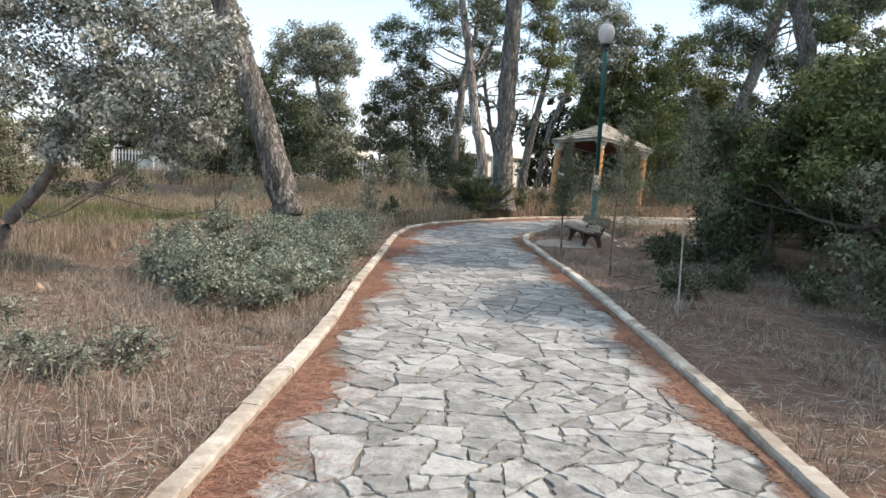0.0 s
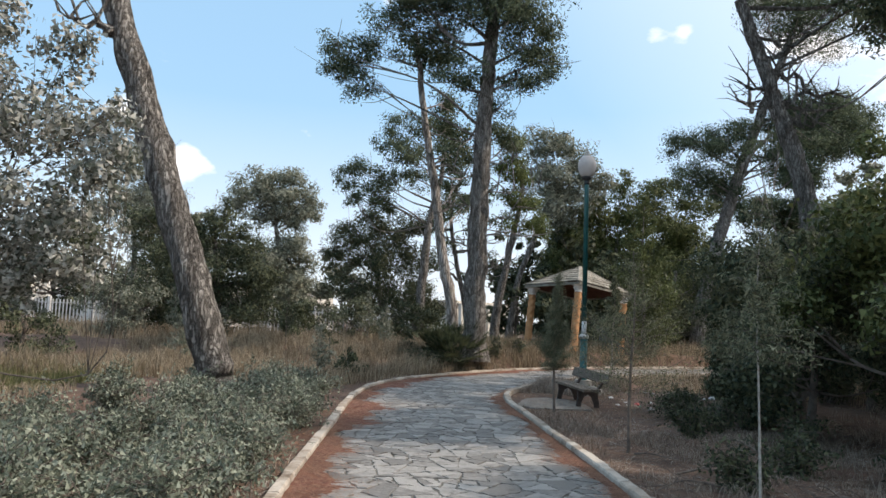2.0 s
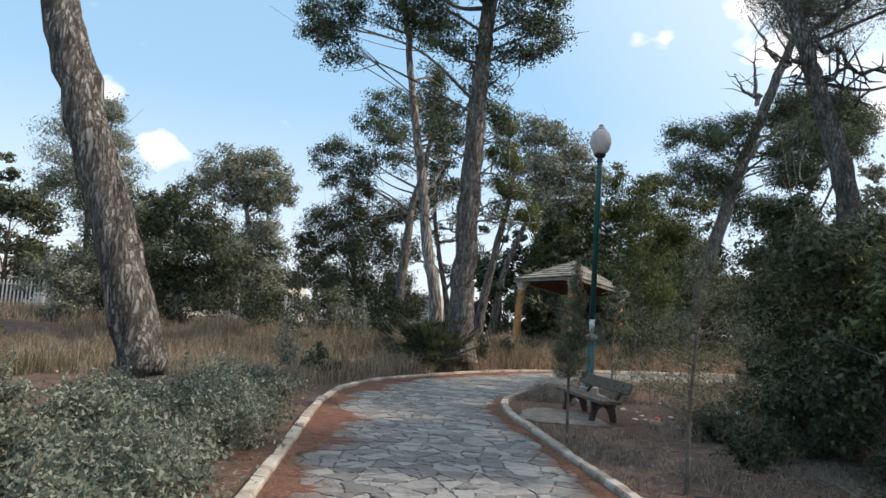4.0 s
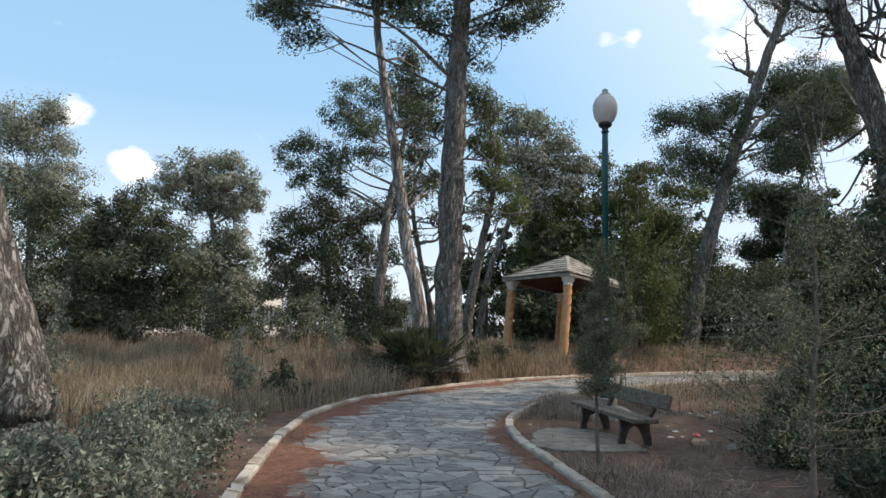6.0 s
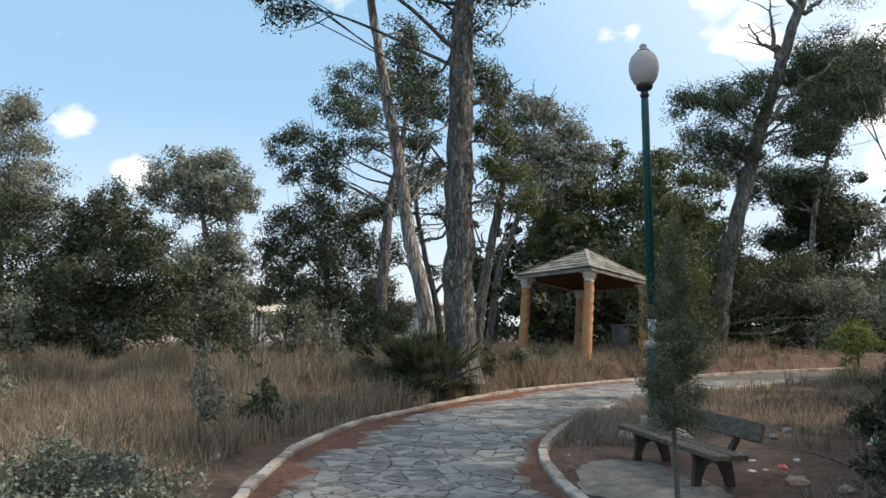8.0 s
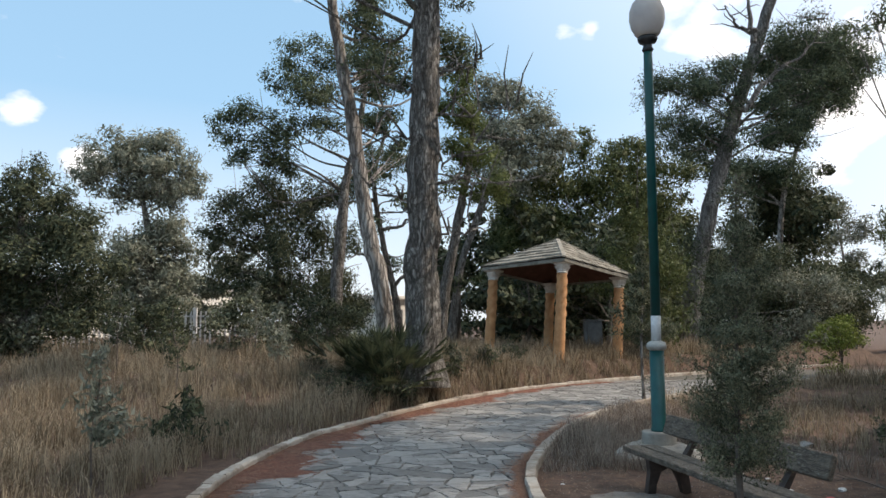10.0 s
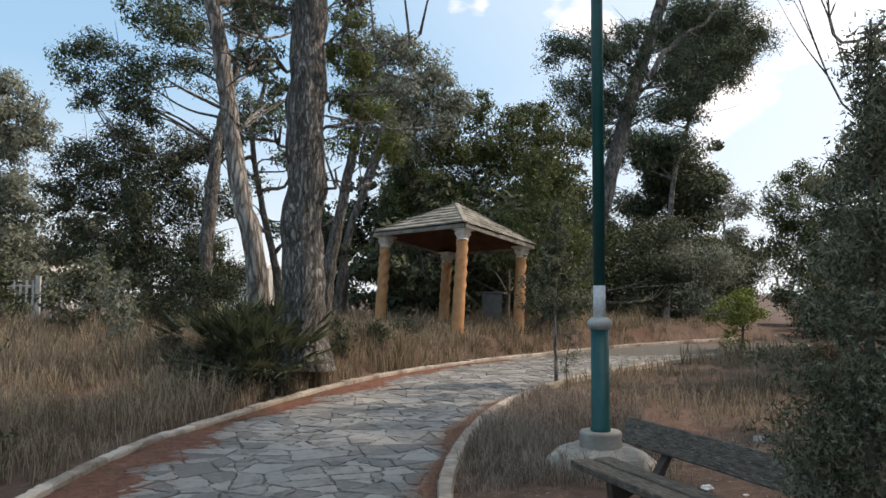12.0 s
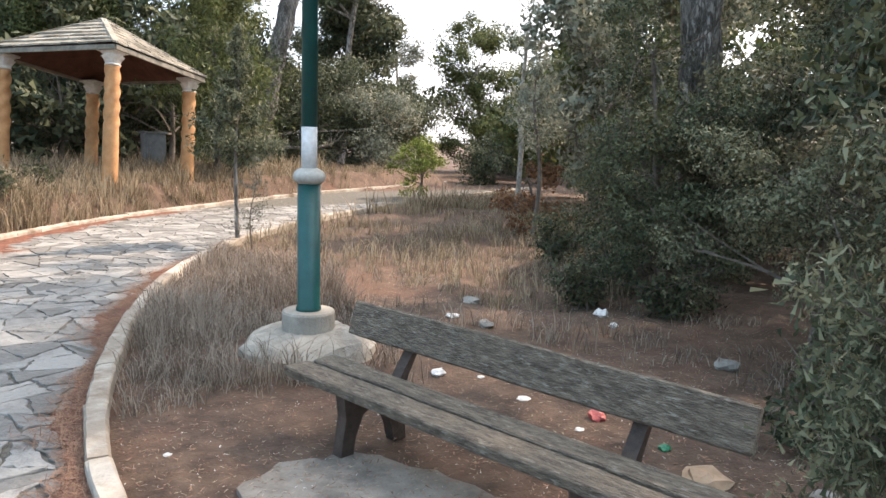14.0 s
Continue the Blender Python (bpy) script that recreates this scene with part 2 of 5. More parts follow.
GREEN_LITTER = material("green_plastic", (0.01, 0.16, 0.08), (0.02, 0.24, 0.12), 10.0, 0.4, 0.1, 60)
BLUE_LITTER = material("blue_and_white_litter", (0.15, 0.25, 0.50), (0.65, 0.68, 0.75), 18.0, 0.5, 0.1, 60)
ROCK = material("grey_rock", (0.20, 0.18, 0.16), (0.40, 0.37, 0.33), 6.0, 0.9, 0.6, 30)
BOX_GREY = material("dull_grey_paint", (0.10, 0.11, 0.11), (0.18, 0.19, 0.19), 6.0, 0.6, 0.2, 40)


# ---- helpers of the scene ----
def part(name, bm, mat, parent=None, label="", smooth=False):
    me = bpy.data.meshes.new(name)
    bm.to_mesh(me)
    bm.free()
    me.materials.append(mat)
    if smooth:
        me.polygons.foreach_set("use_smooth", [True] * len(me.polygons))
    ob = new(name, me)
    ob.parent = parent
    if label:
        tagged(ob, label)
    return ob


def sheet(name, verts, faces, mat, parent=None, label="", smooth=False):
    """A mesh object from arrays of corners and faces (all faces of one size)."""
    me = bpy.data.meshes.new(name)
    verts, faces = np.asarray(verts, np.float32), np.asarray(faces, np.int32)
    k = faces.shape[1]
    me.vertices.add(len(verts))
    me.vertices.foreach_set("co", verts.ravel())
    me.loops.add(faces.size)
    me.loops.foreach_set("vertex_index", faces.ravel())
    me.polygons.add(len(faces))
    me.polygons.foreach_set("loop_start", np.arange(0, faces.size, k, dtype=np.int32))
    me.update(calc_edges=True)
    me.materials.append(mat)
    me.polygons.foreach_set("use_smooth", [bool(smooth)] * len(faces))
    ob = new(name, me)
    ob.parent = parent
    if label:
        tagged(ob, label)
    return ob


def thing(name, place, label, category, group="", rz=0.0, kind=""):
    e = new(name)
    e.empty_display_size = 0.1
    e.matrix_world = pose(*place, 0, 0, rz)
    return tagged(e, label, category, group, kind)


def bar(bm, a, b, w, h):
    """A box from a to b, w wide and h high across."""
    a, b = Vector(a), Vector(b)
    d = b - a
    q = d.to_track_quat("Y", "Z").to_matrix().to_4x4()
    m = Matrix.Translation((a + b) / 2) @ q @ Matrix.Diagonal((w, d.length, h, 1))
    return bmesh.ops.create_cube(bm, size=1, matrix=m)["verts"]


def soften(bm, width, segments=1):
    bmesh.ops.bevel(bm, geom=bm.edges[:] , offset=width, segments=segments, affect="EDGES", profile=0.6)


def lathe(bm, profile, segments=24):
    """A turned body from (radius, height) pairs."""
    rings = []
    for r, z in profile:
        rings.append([bm.verts.new((r * math.cos(2 * math.pi * i / segments), r * math.sin(2 * math.pi * i / segments), z)) for i in range(segments)])
    for lo, hi in zip(rings, rings[1:]):
        for i in range(segments):
            j = (i + 1) % segments
            bm.faces.new((lo[i], lo[j], hi[j], hi[i]))
    bm.faces.new(rings[-1])
    bm.faces.new(rings[0][::-1])


def spline(points, steps):
    """A smooth line through the points."""
    p = np.asarray(points, float)
    p = np.vstack([2 * p[0] - p[1], p, 2 * p[-1] - p[-2]])
    out = []
    for i in range(1, len(p) - 2):
        for t in np.linspace(0, 1, steps, endpoint=False):
            a, b, c, d = p[i - 1:i + 3]
            out.append(0.5 * (2 * b + (c - a) * t + (2 * a - 5 * b + 4 * c - d) * t * t + (3 * b - a - 3 * c + d) * t ** 3))
    out.append(p[-2])
    return np.array(out)


def tubes(lines, sides=7, rough=0.0, seed=0):
    """Corners and faces of tapered tubes along lines of (points, radii)."""
    rng = np.random.default_rng(seed)
    vs, fs, base = [], [], 0
    ang = np.arange(sides) * 2 * np.pi / sides
    for pts, rad in lines:
        pts, rad = np.asarray(pts, float), np.asarray(rad, float)
        tan = np.gradient(pts, axis=0)
        tan /= np.linalg.norm(tan, axis=1)[:, None] + 1e-9
        ref = np.where(np.abs(tan[:, 2:3]) > 0.9, [[1.0, 0, 0]], [[0, 0, 1.0]])
        u = np.cross(tan, ref)
        u /= np.linalg.norm(u, axis=1)[:, None] + 1e-9
        v = np.cross(tan, u)
        r = rad[:, None] * (1 + rough * rng.normal(size=(len(pts), sides)))
        ring = pts[:, None] + r[..., None] * (np.cos(ang)[None, :, None] * u[:, None] + np.sin(ang)[None, :, None] * v[:, None])
        n = len(pts)
        vs.append(ring.reshape(-1, 3))
        i, j = np.meshgrid(np.arange(n - 1), np.arange(sides), indexing="ij")
        a = base + i * sides + j
        b = base + i * sides + (j + 1) % sides
        fs.append(np.stack([a, b, b + sides, a + sides], -1).reshape(-1, 4))
        base += n * sides
    return np.concatenate(vs), np.concatenate(fs)


def leaf_cloud(centres, size, slim, rng, up=0.3, outward=None):
    """One pointed leaf at each centre: turned at random, or facing roughly outward."""
    n = len(centres)
    d = rng.normal(size=(n, 3))
    d[:, 2] += up
    if outward is None:
        s = np.cross(d, rng.normal(size=(n, 3)))
    else:
        face = outward + rng.normal(size=(n, 3)) * 0.45
        s = np.cross(d, face)
        s /= np.linalg.norm(s, axis=1)[:, None] + 1e-9
        d = np.cross(face, s)
    d /= np.linalg.norm(d, axis=1)[:, None] + 1e-9
    s /= np.linalg.norm(s, axis=1)[:, None] + 1e-9
    k = size * rng.uniform(0.6, 1.4, (n, 1))
    a, b = centres - d * k * 0.5, centres + d * k * 0.5
    v = np.stack([a + s * k * slim, b, a - s * k * slim], 1).reshape(-1, 3)
    return v, np.arange(3 * n).reshape(n, 3)


def puffs(clumps, rng, density, flat=0.8, knots=14):
    """Points spread over uneven puffs that make up each (x, y, z, r) clump, and the way out of the puff at each."""
    out, away = [], []
    for x, y, z, r in clumps:
        for _ in range(knots):
            d = rng.normal(size=3)
            d /= np.linalg.norm(d)
            c = np.array([x, y, z]) + d * r * rng.uniform(0.35, 0.95) * np.array([1, 1, flat])
            n = max(6, int(density * r * r / knots * rng.uniform(0.6, 1.4)))
            g = rng.normal(size=(n, 3)).clip(-1.7, 1.7)
            out.append(c + g * r * rng.uniform(0.16, 0.26) * np.array([1.15, 1.15, 0.75]))
            w = g + 0.7 * d + np.array([0, 0, 0.5])
            away.append(w / np.linalg.norm(w, axis=1)[:, None])
    return np.concatenate(out), np.concatenate(away)


TREE_COUNT = [0]


def tree(name, label, trunk, r0, r1, clumps, kind, leaf=0.14, density=1300, slim=0.17, limbs=True, bark=None, dead=(), category="tree", limb_scale=1.0, dead_r=0.09, grow=1.0):
    TREE_COUNT[0] += 1
    rng = np.random.default_rng(TREE_COUNT[0])
    base = Vector(trunk[0])
    e = thing(name, base, label, category)
    clumps = [(c[0], c[1], c[2], c[3] * grow) for c in clumps]
    o = np.array(base)
    pts = spline(np.array(trunk) - o, 6)
    pts[1:-1] += rng.normal(size=(len(pts) - 2, 3)) * r0 * 0.06
    f = np.linspace(0, 1, len(pts))
    rad = r0 + (r1 - r0) * f
    rad[0] *= 1.45
    rad[1] *= 1.15
    pts[0, 2] -= 0.25
    v, q = tubes([(pts, rad)], 12, 0.06, TREE_COUNT[0])
    sheet("trunk", v, q, bark or (PALE_BARK if "pale" in label else BARK), e, smooth=True)
    wood = bark or (PALE_BARK if "pale" in label else BARK)
    each = []
    for c in clumps if limbs else ():
        goal = np.array(c[:3]) - o
        low = [i for i in range(len(pts)) if pts[i, 2] < goal[2] + 0.1 and i > len(pts) * 0.3] or [len(pts) - 1]
        i = max(low, key=lambda k: -abs(goal[2] - pts[k, 2] - 0.5 * np.linalg.norm((goal - pts[k])[:2])))
        span = np.linalg.norm(goal - pts[i])
        mid = (pts[i] + goal) / 2 + rng.normal(size=3) * 0.14 * span
        mid[2] -= 0.05 * span
        ln = spline([pts[i], mid, goal], 5)
        rr = min(rad[i] * 0.5, 0.012 + 0.045 * c[3]) * limb_scale
        lines = [(ln, np.linspace(rr, rr * 0.25, len(ln)))]
        for _ in range(5):
            k = rng.integers(len(ln) // 2, len(ln))
            tip = goal + rng.normal(size=3) * c[3] * 0.6
            ln2 = spline([ln[k], (ln[k] + tip) / 2 + rng.normal(size=3) * 0.1 * c[3], tip], 3)
            lines.append((ln2, np.linspace(rr * 0.42, rr * 0.1, len(ln2))))
        each.append(lines)
    for dp in dead:
        ln = spline(np.array(dp) - o, 5)
        ln[1:] += rng.normal(size=(len(ln) - 1, 3)) * 0.05
        lines = [(ln, np.linspace(dead_r, 0.012, len(ln)))]
        for k in range(2, len(ln), 1):
            tip = ln[k] + rng.normal(size=3) * 0.45 + np.array([0, 0, 0.25])
            lines.append((np.array([ln[k], (ln[k] + tip) / 2 + rng.normal(size=3) * 0.06, tip]), np.array([0.028, 0.018, 0.006])))
        each.append(lines)
    if category == "tree":
        for lines in each:
            v, q = tubes(lines, 6)
            sheet("limb", v, q, wood, e)
    elif each:
        v, q = tubes([ln for lines in each for ln in lines[:4]], 3)
        tagged(sheet("branchwork", v, q, wood, e), kind="stuff")
    if clumps:
        spots, away = puffs([(c[0] - o[0], c[1] - o[1], c[2] - o[2], c[3]) for c in clumps], rng, density * 1.6)
        v, q = leaf_cloud(spots, leaf * 0.86, slim * 1.1, rng, 0.3, away)
        sheet("crown", v, q, LEAVES[kind], e)
    return e


# ---- ground, path and kerbs ----
KERB_L = spline([(-0.44, -4, 0), (-0.53, 0, 0), (-0.60, 3.4, 0), (-0.66, 5.6, 0), (-0.80, 7.6, 0), (-0.93, 9.8, 0), (-1.07, 12.5, 0), (-1.20, 14.6, 0),
                 (-1.27, 16.6, 0), (-1.17, 18.6, 0), (-0.88, 20.1, 0), (-0.43, 21.5, 0), (0.11, 22.45, 0), (1.15, 24.35, 0), (2.76, 26.7, 0), (4.85, 28.8, 0), (7.2, 30.5, 0), (9.3, 31.9, 0), (13, 34, 0), (20, 37, 0)], 8)
KERB_R = spline([(2.56, -4, 0), (2.54, 0, 0), (2.48, 3.7, 0), (2.42, 5.6, 0), (2.32, 8.0, 0), (2.18, 10.4, 0), (2.02, 12.4, 0), (1.88, 14.4, 0), (1.74, 16.2, 0),
                 (1.78, 17.6, 0), (2.03, 18.9, 0), (2.56, 20.35, 0), (3.42, 22.15, 0), (4.5, 23.8, 0), (5.9, 25.4, 0), (7.9, 27.1, 0), (10.2, 28.6, 0), (14, 30.6, 0), (21, 33.6, 0)], 8)


def side_x(line, y):
    return np.interp(y, line[:, 1], line[:, 0])


def smooth(a, b, x):
    t = np.clip((np.asarray(x, float) - a) / (b - a), 0, 1)
    return t * t * (3 - 2 * t)


def height(x, y):
    """The ground: level along the path, humpy beside it, with a low mound and a bank under the pavilion."""
    x, y = np.asarray(x, float), np.asarray(y, float)
    left, right = side_x(KERB_L, y) - x, x - side_x(KERB_R, y)
    off = np.maximum(np.maximum(left, right), 0)
    hump = 0.05 * np.sin(1.3 * x + 0.7 * y) * np.sin(0.9 * y - 0.6 * x) + 0.03 * np.sin(3.1 * x) * np.cos(2.7 * y)
    bank = 0.56 * smooth(0.1, 1.15, left) * smooth(22, 28, y)
    rise = 0.32 * smooth(0.5, 2.2, left) * smooth(9, 12.5, y) * (1 - smooth(15, 20, y))
    return (hump * smooth(0.1, 1.5, off) * (1 - np.exp(-((x - 3.2) ** 2 + (y - 17.5) ** 2) / 4.0)) + bank + rise - 0.012)


def ground():
    xs = np.concatenate([np.linspace(-600, -30, 12)[:-1], np.linspace(-30, -8, 23)[:-1], np.linspace(-8, 14, 111)[:-1], np.linspace(14, 40, 27)[:-1], np.linspace(40, 600, 12)])
    ys = np.concatenate([np.linspace(-600, -10, 12)[:-1], np.linspace(-10, 36, 185)[:-1], np.linspace(36, 60, 25)[:-1], np.linspace(60, 900, 14)])
    gx, gy = np.meshgrid(xs, ys, indexing="ij")
    near = (np.abs(gx) < 60) & (gy > -30) & (gy < 70)
    z = np.where(near, height(gx, gy), 0.0)
    n, m = gx.shape
    i, j = np.meshgrid(np.arange(n - 1), np.arange(m - 1), indexing="ij")
    a = i * m + j
    ob = sheet("ground", np.stack([gx, gy, z], -1).reshape(-1, 3), np.stack([a, a + m, a + m + 1, a + 1], -1).reshape(-1, 4), SOIL, smooth=True)
    tagged(ob, "dry reddish soil with pine litter and dead grass", "ground", kind="structure")


ground()


def strip(name, la, lb, z, mat, label, category, kind="structure"):
    """A flat band between two lines."""
    n = len(la)
    v = np.concatenate([la + [0, 0, z], lb + [0, 0, z]])
    i = np.arange(n - 1)
    ob = sheet(name, v, np.stack([i, i + n, i + n + 1, i + 1], -1), mat)
    return tagged(ob, label, category, kind=kind)


path = strip("pavement", KERB_L, KERB_R, 0.004, MORTAR, "crazy-paved path of irregular grey stones in dark joints", "path")


def kerb(name, line, side, label, seed):
    """A row of worn concrete kerb stones, each a piece of its own."""
    rng = random.Random(seed)
    e = tagged(new(name), label, "kerb", kind="structure")
    seg = np.linalg.norm(np.diff(line, axis=0), axis=1)
    run = np.concatenate([[0], np.cumsum(seg)])
    s = 0.0
    while s < run[-1] - 0.4:
        y_here = np.interp(s, run, line[:, 1])
        ln = rng.uniform(0.42, 0.62) if y_here > 14 and side < 0 else rng.uniform(0.75, 1.05)
        a = np.array([np.interp(s + 0.003, run, line[:, k]) for k in range(3)])
        b = np.array([np.interp(s + ln - 0.003, run, line[:, k]) for k in range(3)])
        d = (b - a) / np.linalg.norm(b - a)
        out = np.array([d[1], -d[0], 0]) * side
        w, h = 0.125 + rng.uniform(-0.012, 0.012), 0.092 + rng.uniform(-0.008, 0.008)
        bm = bmesh.new()
        rows = []
        for k in range(8):
            c = a + (b - a) * k / 7
            prof = [(-0.01, -0.12), (0.0, h * 0.80), (0.014, h), (w - 0.016, h + 0.002), (w, h * 0.82), (w + 0.01, -0.12)]
            rows.append([bm.verts.new(Vector(c + out * (u + rng.uniform(-0.006, 0.006))) + Vector((0, 0, zz + rng.uniform(-0.006, 0.006)))) for u, zz in prof])
        for lo, hi in zip(rows, rows[1:]):
            for i in range(5):
                bm.faces.new((lo[i], lo[i + 1], hi[i + 1], hi[i]))
        bm.faces.new(rows[0][::-1])
        bm.faces.new(rows[-1])
        bmesh.ops.recalc_face_normals(bm, faces=bm.faces)
        part("kerb_stone", bm, KERB, e)
        s += ln
    return e


# ---- lamp ----
def park_lamp(x, y, z=0.0, top=5.95, label="", mound=True):
    e = thing("street_lamp", (x, y, z), label, "lamp")
    k = top / 5.95
    if mound:
        bm = bmesh.new()
        lathe(bm, [(0.55, -0.1), (0.52, 0.05), (0.46, 0.11), (0.30, 0.165), (0.05, 0.18)], 22)
        rng = random.Random(4)
        for v in bm.verts:
            v.co += Vector((rng.uniform(-0.03, 0.03), rng.uniform(-0.03, 0.03), rng.uniform(-0.012, 0.012)))
        part("footing", bm, CONCRETE, e, "broken rough concrete footing")
        bm = bmesh.new()
        lathe(bm, [(0.205, 0.12), (0.205, 0.30), (0.195, 0.315), (0.05, 0.316)], 28)
        part("base_plate", bm, CONCRETE, e, "round concrete plinth")
    bm = bmesh.new()
    lathe(bm, [(0.098, 0.31), (0.098, 0.34), (0.088, 0.36), (0.088, 1.33 * k)], 24)
    part("lower_pole", bm, GREEN_PAINT, e, smooth=True)
    bm = bmesh.new()
    lathe(bm, [(0.09, 1.30 * k), (0.118, 1.325 * k), (0.125, 1.36 * k), (0.112, 1.39 * k), (0.085, 1.41 * k), (0.062, 1.42 * k)], 24)
    part("collar", bm, GREY_RING, e, "weathered grey collar", smooth=True)
    bm = bmesh.new()
    lathe(bm, [(0.060, 1.40 * k), (0.060, 1.73 * k)], 20)
    part("bare_section", bm, WHITE_PAINT, e, "chipped whitish bare section of the pole", smooth=True)
    bm = bmesh.new()
    lathe(bm, [(0.0605, 1.73 * k), (0.058, 4.9 * k), (0.054, 5.16 * k)], 20)
    part("upper_pole", bm, GREEN_PAINT, e, smooth=True)
    bm = bmesh.new()
    lathe(bm, [(0.05, 5.12 * k), (0.075, 5.16 * k), (0.06, 5.19 * k), (0.055, 5.23 * k), (0.11, 5.26 * k), (0.128, 5.30 * k), (0.12, 5.33 * k)], 22)
    part("globe_holder", bm, BLACK_METAL, e, "black cup under the globe", smooth=True)
    bm = bmesh.new()
    lathe(bm, [(0.118, 5.325 * k), (0.16, 5.37 * k), (0.205, 5.46 * k), (0.228, 5.57 * k), (0.222, 5.68 * k), (0.185, 5.78 * k), (0.13, 5.84 * k), (0.085, 5.86 * k)], 28)
    part("globe", bm, GLOBE, e, "milky white acorn-shaped globe", smooth=True)
    bm = bmesh.new()
    lathe(bm, [(0.095, 5.855 * k), (0.10, 5.88 * k), (0.06, 5.90 * k), (0.05, 5.93 * k), (0.062, 5.95 * k), (0.02, 5.985 * k)], 18)
    part("finial", bm, GREY_RING, e, smooth=True)
    return e


park_lamp(3.85, 19.6, 0.0, 5.95, "tall green park lamp with a milky globe on a concrete footing")


# ---- bench ----
def bench():
    far, near = Vector((2.90, 18.20, 0)), Vector((3.18, 15.83, 0))
    d = (near - far).normalized()
    length = (near - far).length
    e = thing("bench", far, "weathered wooden park bench with dark cast legs", "bench", rz=math.degrees(math.atan2(d.y, d.x)) + 90)
    # local axes: -y runs along the bench from its far end, +x leads to the back
    for x0, w in ((0.0, 0.165), (0.20, 0.15)):
        bm = bmesh.new()
        bar(bm, (x0 + w / 2, 0, 0.365), (x0 + w / 2, -length, 0.365), w, 0.055)
        bmesh.ops.subdivide_edges(bm, edges=[ed for ed in bm.edges if abs(ed.verts[0].co.y - ed.verts[1].co.y) > 1], cuts=14)
        rng = random.Random(int(x0 * 100))
        for v in bm.verts:
            v.co += Vector((rng.uniform(-0.003, 0.003), rng.uniform(-0.004, 0.004), rng.uniform(-0.003, 0.003)))
        soften(bm, 0.008)
        part("seat_plank", bm, BENCH_WOOD, e)
    bm = bmesh.new()
    bar(bm, (0.50, 0, 0.595), (0.50, -length, 0.595), 0.05, 0.20)
    bmesh.ops.subdivide_edges(bm, edges=[ed for ed in bm.edges if abs(ed.verts[0].co.y - ed.verts[1].co.y) > 1], cuts=14)
    rng = random.Random(5)
    for v in bm.verts:
        v.co += Vector((rng.uniform(-0.003, 0.003), rng.uniform(-0.004, 0.004), rng.uniform(-0.005, 0.005)))
    bmesh.ops.rotate(bm, verts=bm.verts, cent=(0.50, 0, 0.595), matrix=Matrix.Rotation(radians(17), 3, "Y"))
    soften(bm, 0.009)
    part("backrest", bm, BENCH_WOOD, e)
    for y in (-0.47, -1.90):
        bm = bmesh.new()
        # an arched cast leg frame, with a post that leans back
        prof = [(0.0, 0.0), (0.085, 0.0), (0.10, 0.10), (0.15, 0.215), (0.225, 0.255), (0.30, 0.215), (0.355, 0.10), (0.38, 0.0), (0.465, 0.0), (0.455, 0.10),
                (0.43, 0.24), (0.475, 0.36), (0.645, 0.66), (0.56, 0.68), (0.50, 0.48), (0.405, 0.345), (0.02, 0.34), (0.035, 0.22)]
        lo = [bm.verts.new((x, y - 0.035, z)) for x, z in prof]
        hi = [bm.verts.new((x, y + 0.035, z)) for x, z in prof]
        bm.faces.new(lo)
        bm.faces.new(hi[::-1])
        for i in range(len(prof)):
            j = (i + 1) % len(prof)
            bm.faces.new((lo[j], lo[i], hi[i], hi[j]))
        bmesh.ops.recalc_face_normals(bm, faces=bm.faces)
        bmesh.ops.triangulate(bm, faces=[f for f in bm.faces if len(f.verts) > 4])
        part("leg", bm, BENCH_LEG, e)
    return e


bench()
bm = bmesh.new()
pad = [(1.95, 16.1), (2.2, 15.75), (2.8, 15.7), (3.35, 15.85), (3.4, 16.6), (3.28, 17.3), (3.1, 17.7), (2.7, 17.85), (2.4, 17.7), (2.1, 17.2)]
rng_p = random.Random(8)
pad = [(a[0] + (b[0] - a[0]) * k / 6 + rng_p.uniform(-0.03, 0.03), a[1] + (b[1] - a[1]) * k / 6 + rng_p.uniform(-0.03, 0.03)) for a, b in zip(pad, pad[1:] + pad[:1]) for k in range(6)]
top = [bm.verts.new((x, y, 0.016)) for x, y in pad]
low = [bm.verts.new((x, y, -0.1)) for x, y in pad]
bm.faces.new(top)
for i in range(len(pad)):
    bm.faces.new((low[i], low[(i + 1) % len(pad)], top[(i + 1) % len(pad)], top[i]))
tagged(part("pavement", bm, PAD), "worn concrete pad under the bench", "concrete pad", kind="structure")


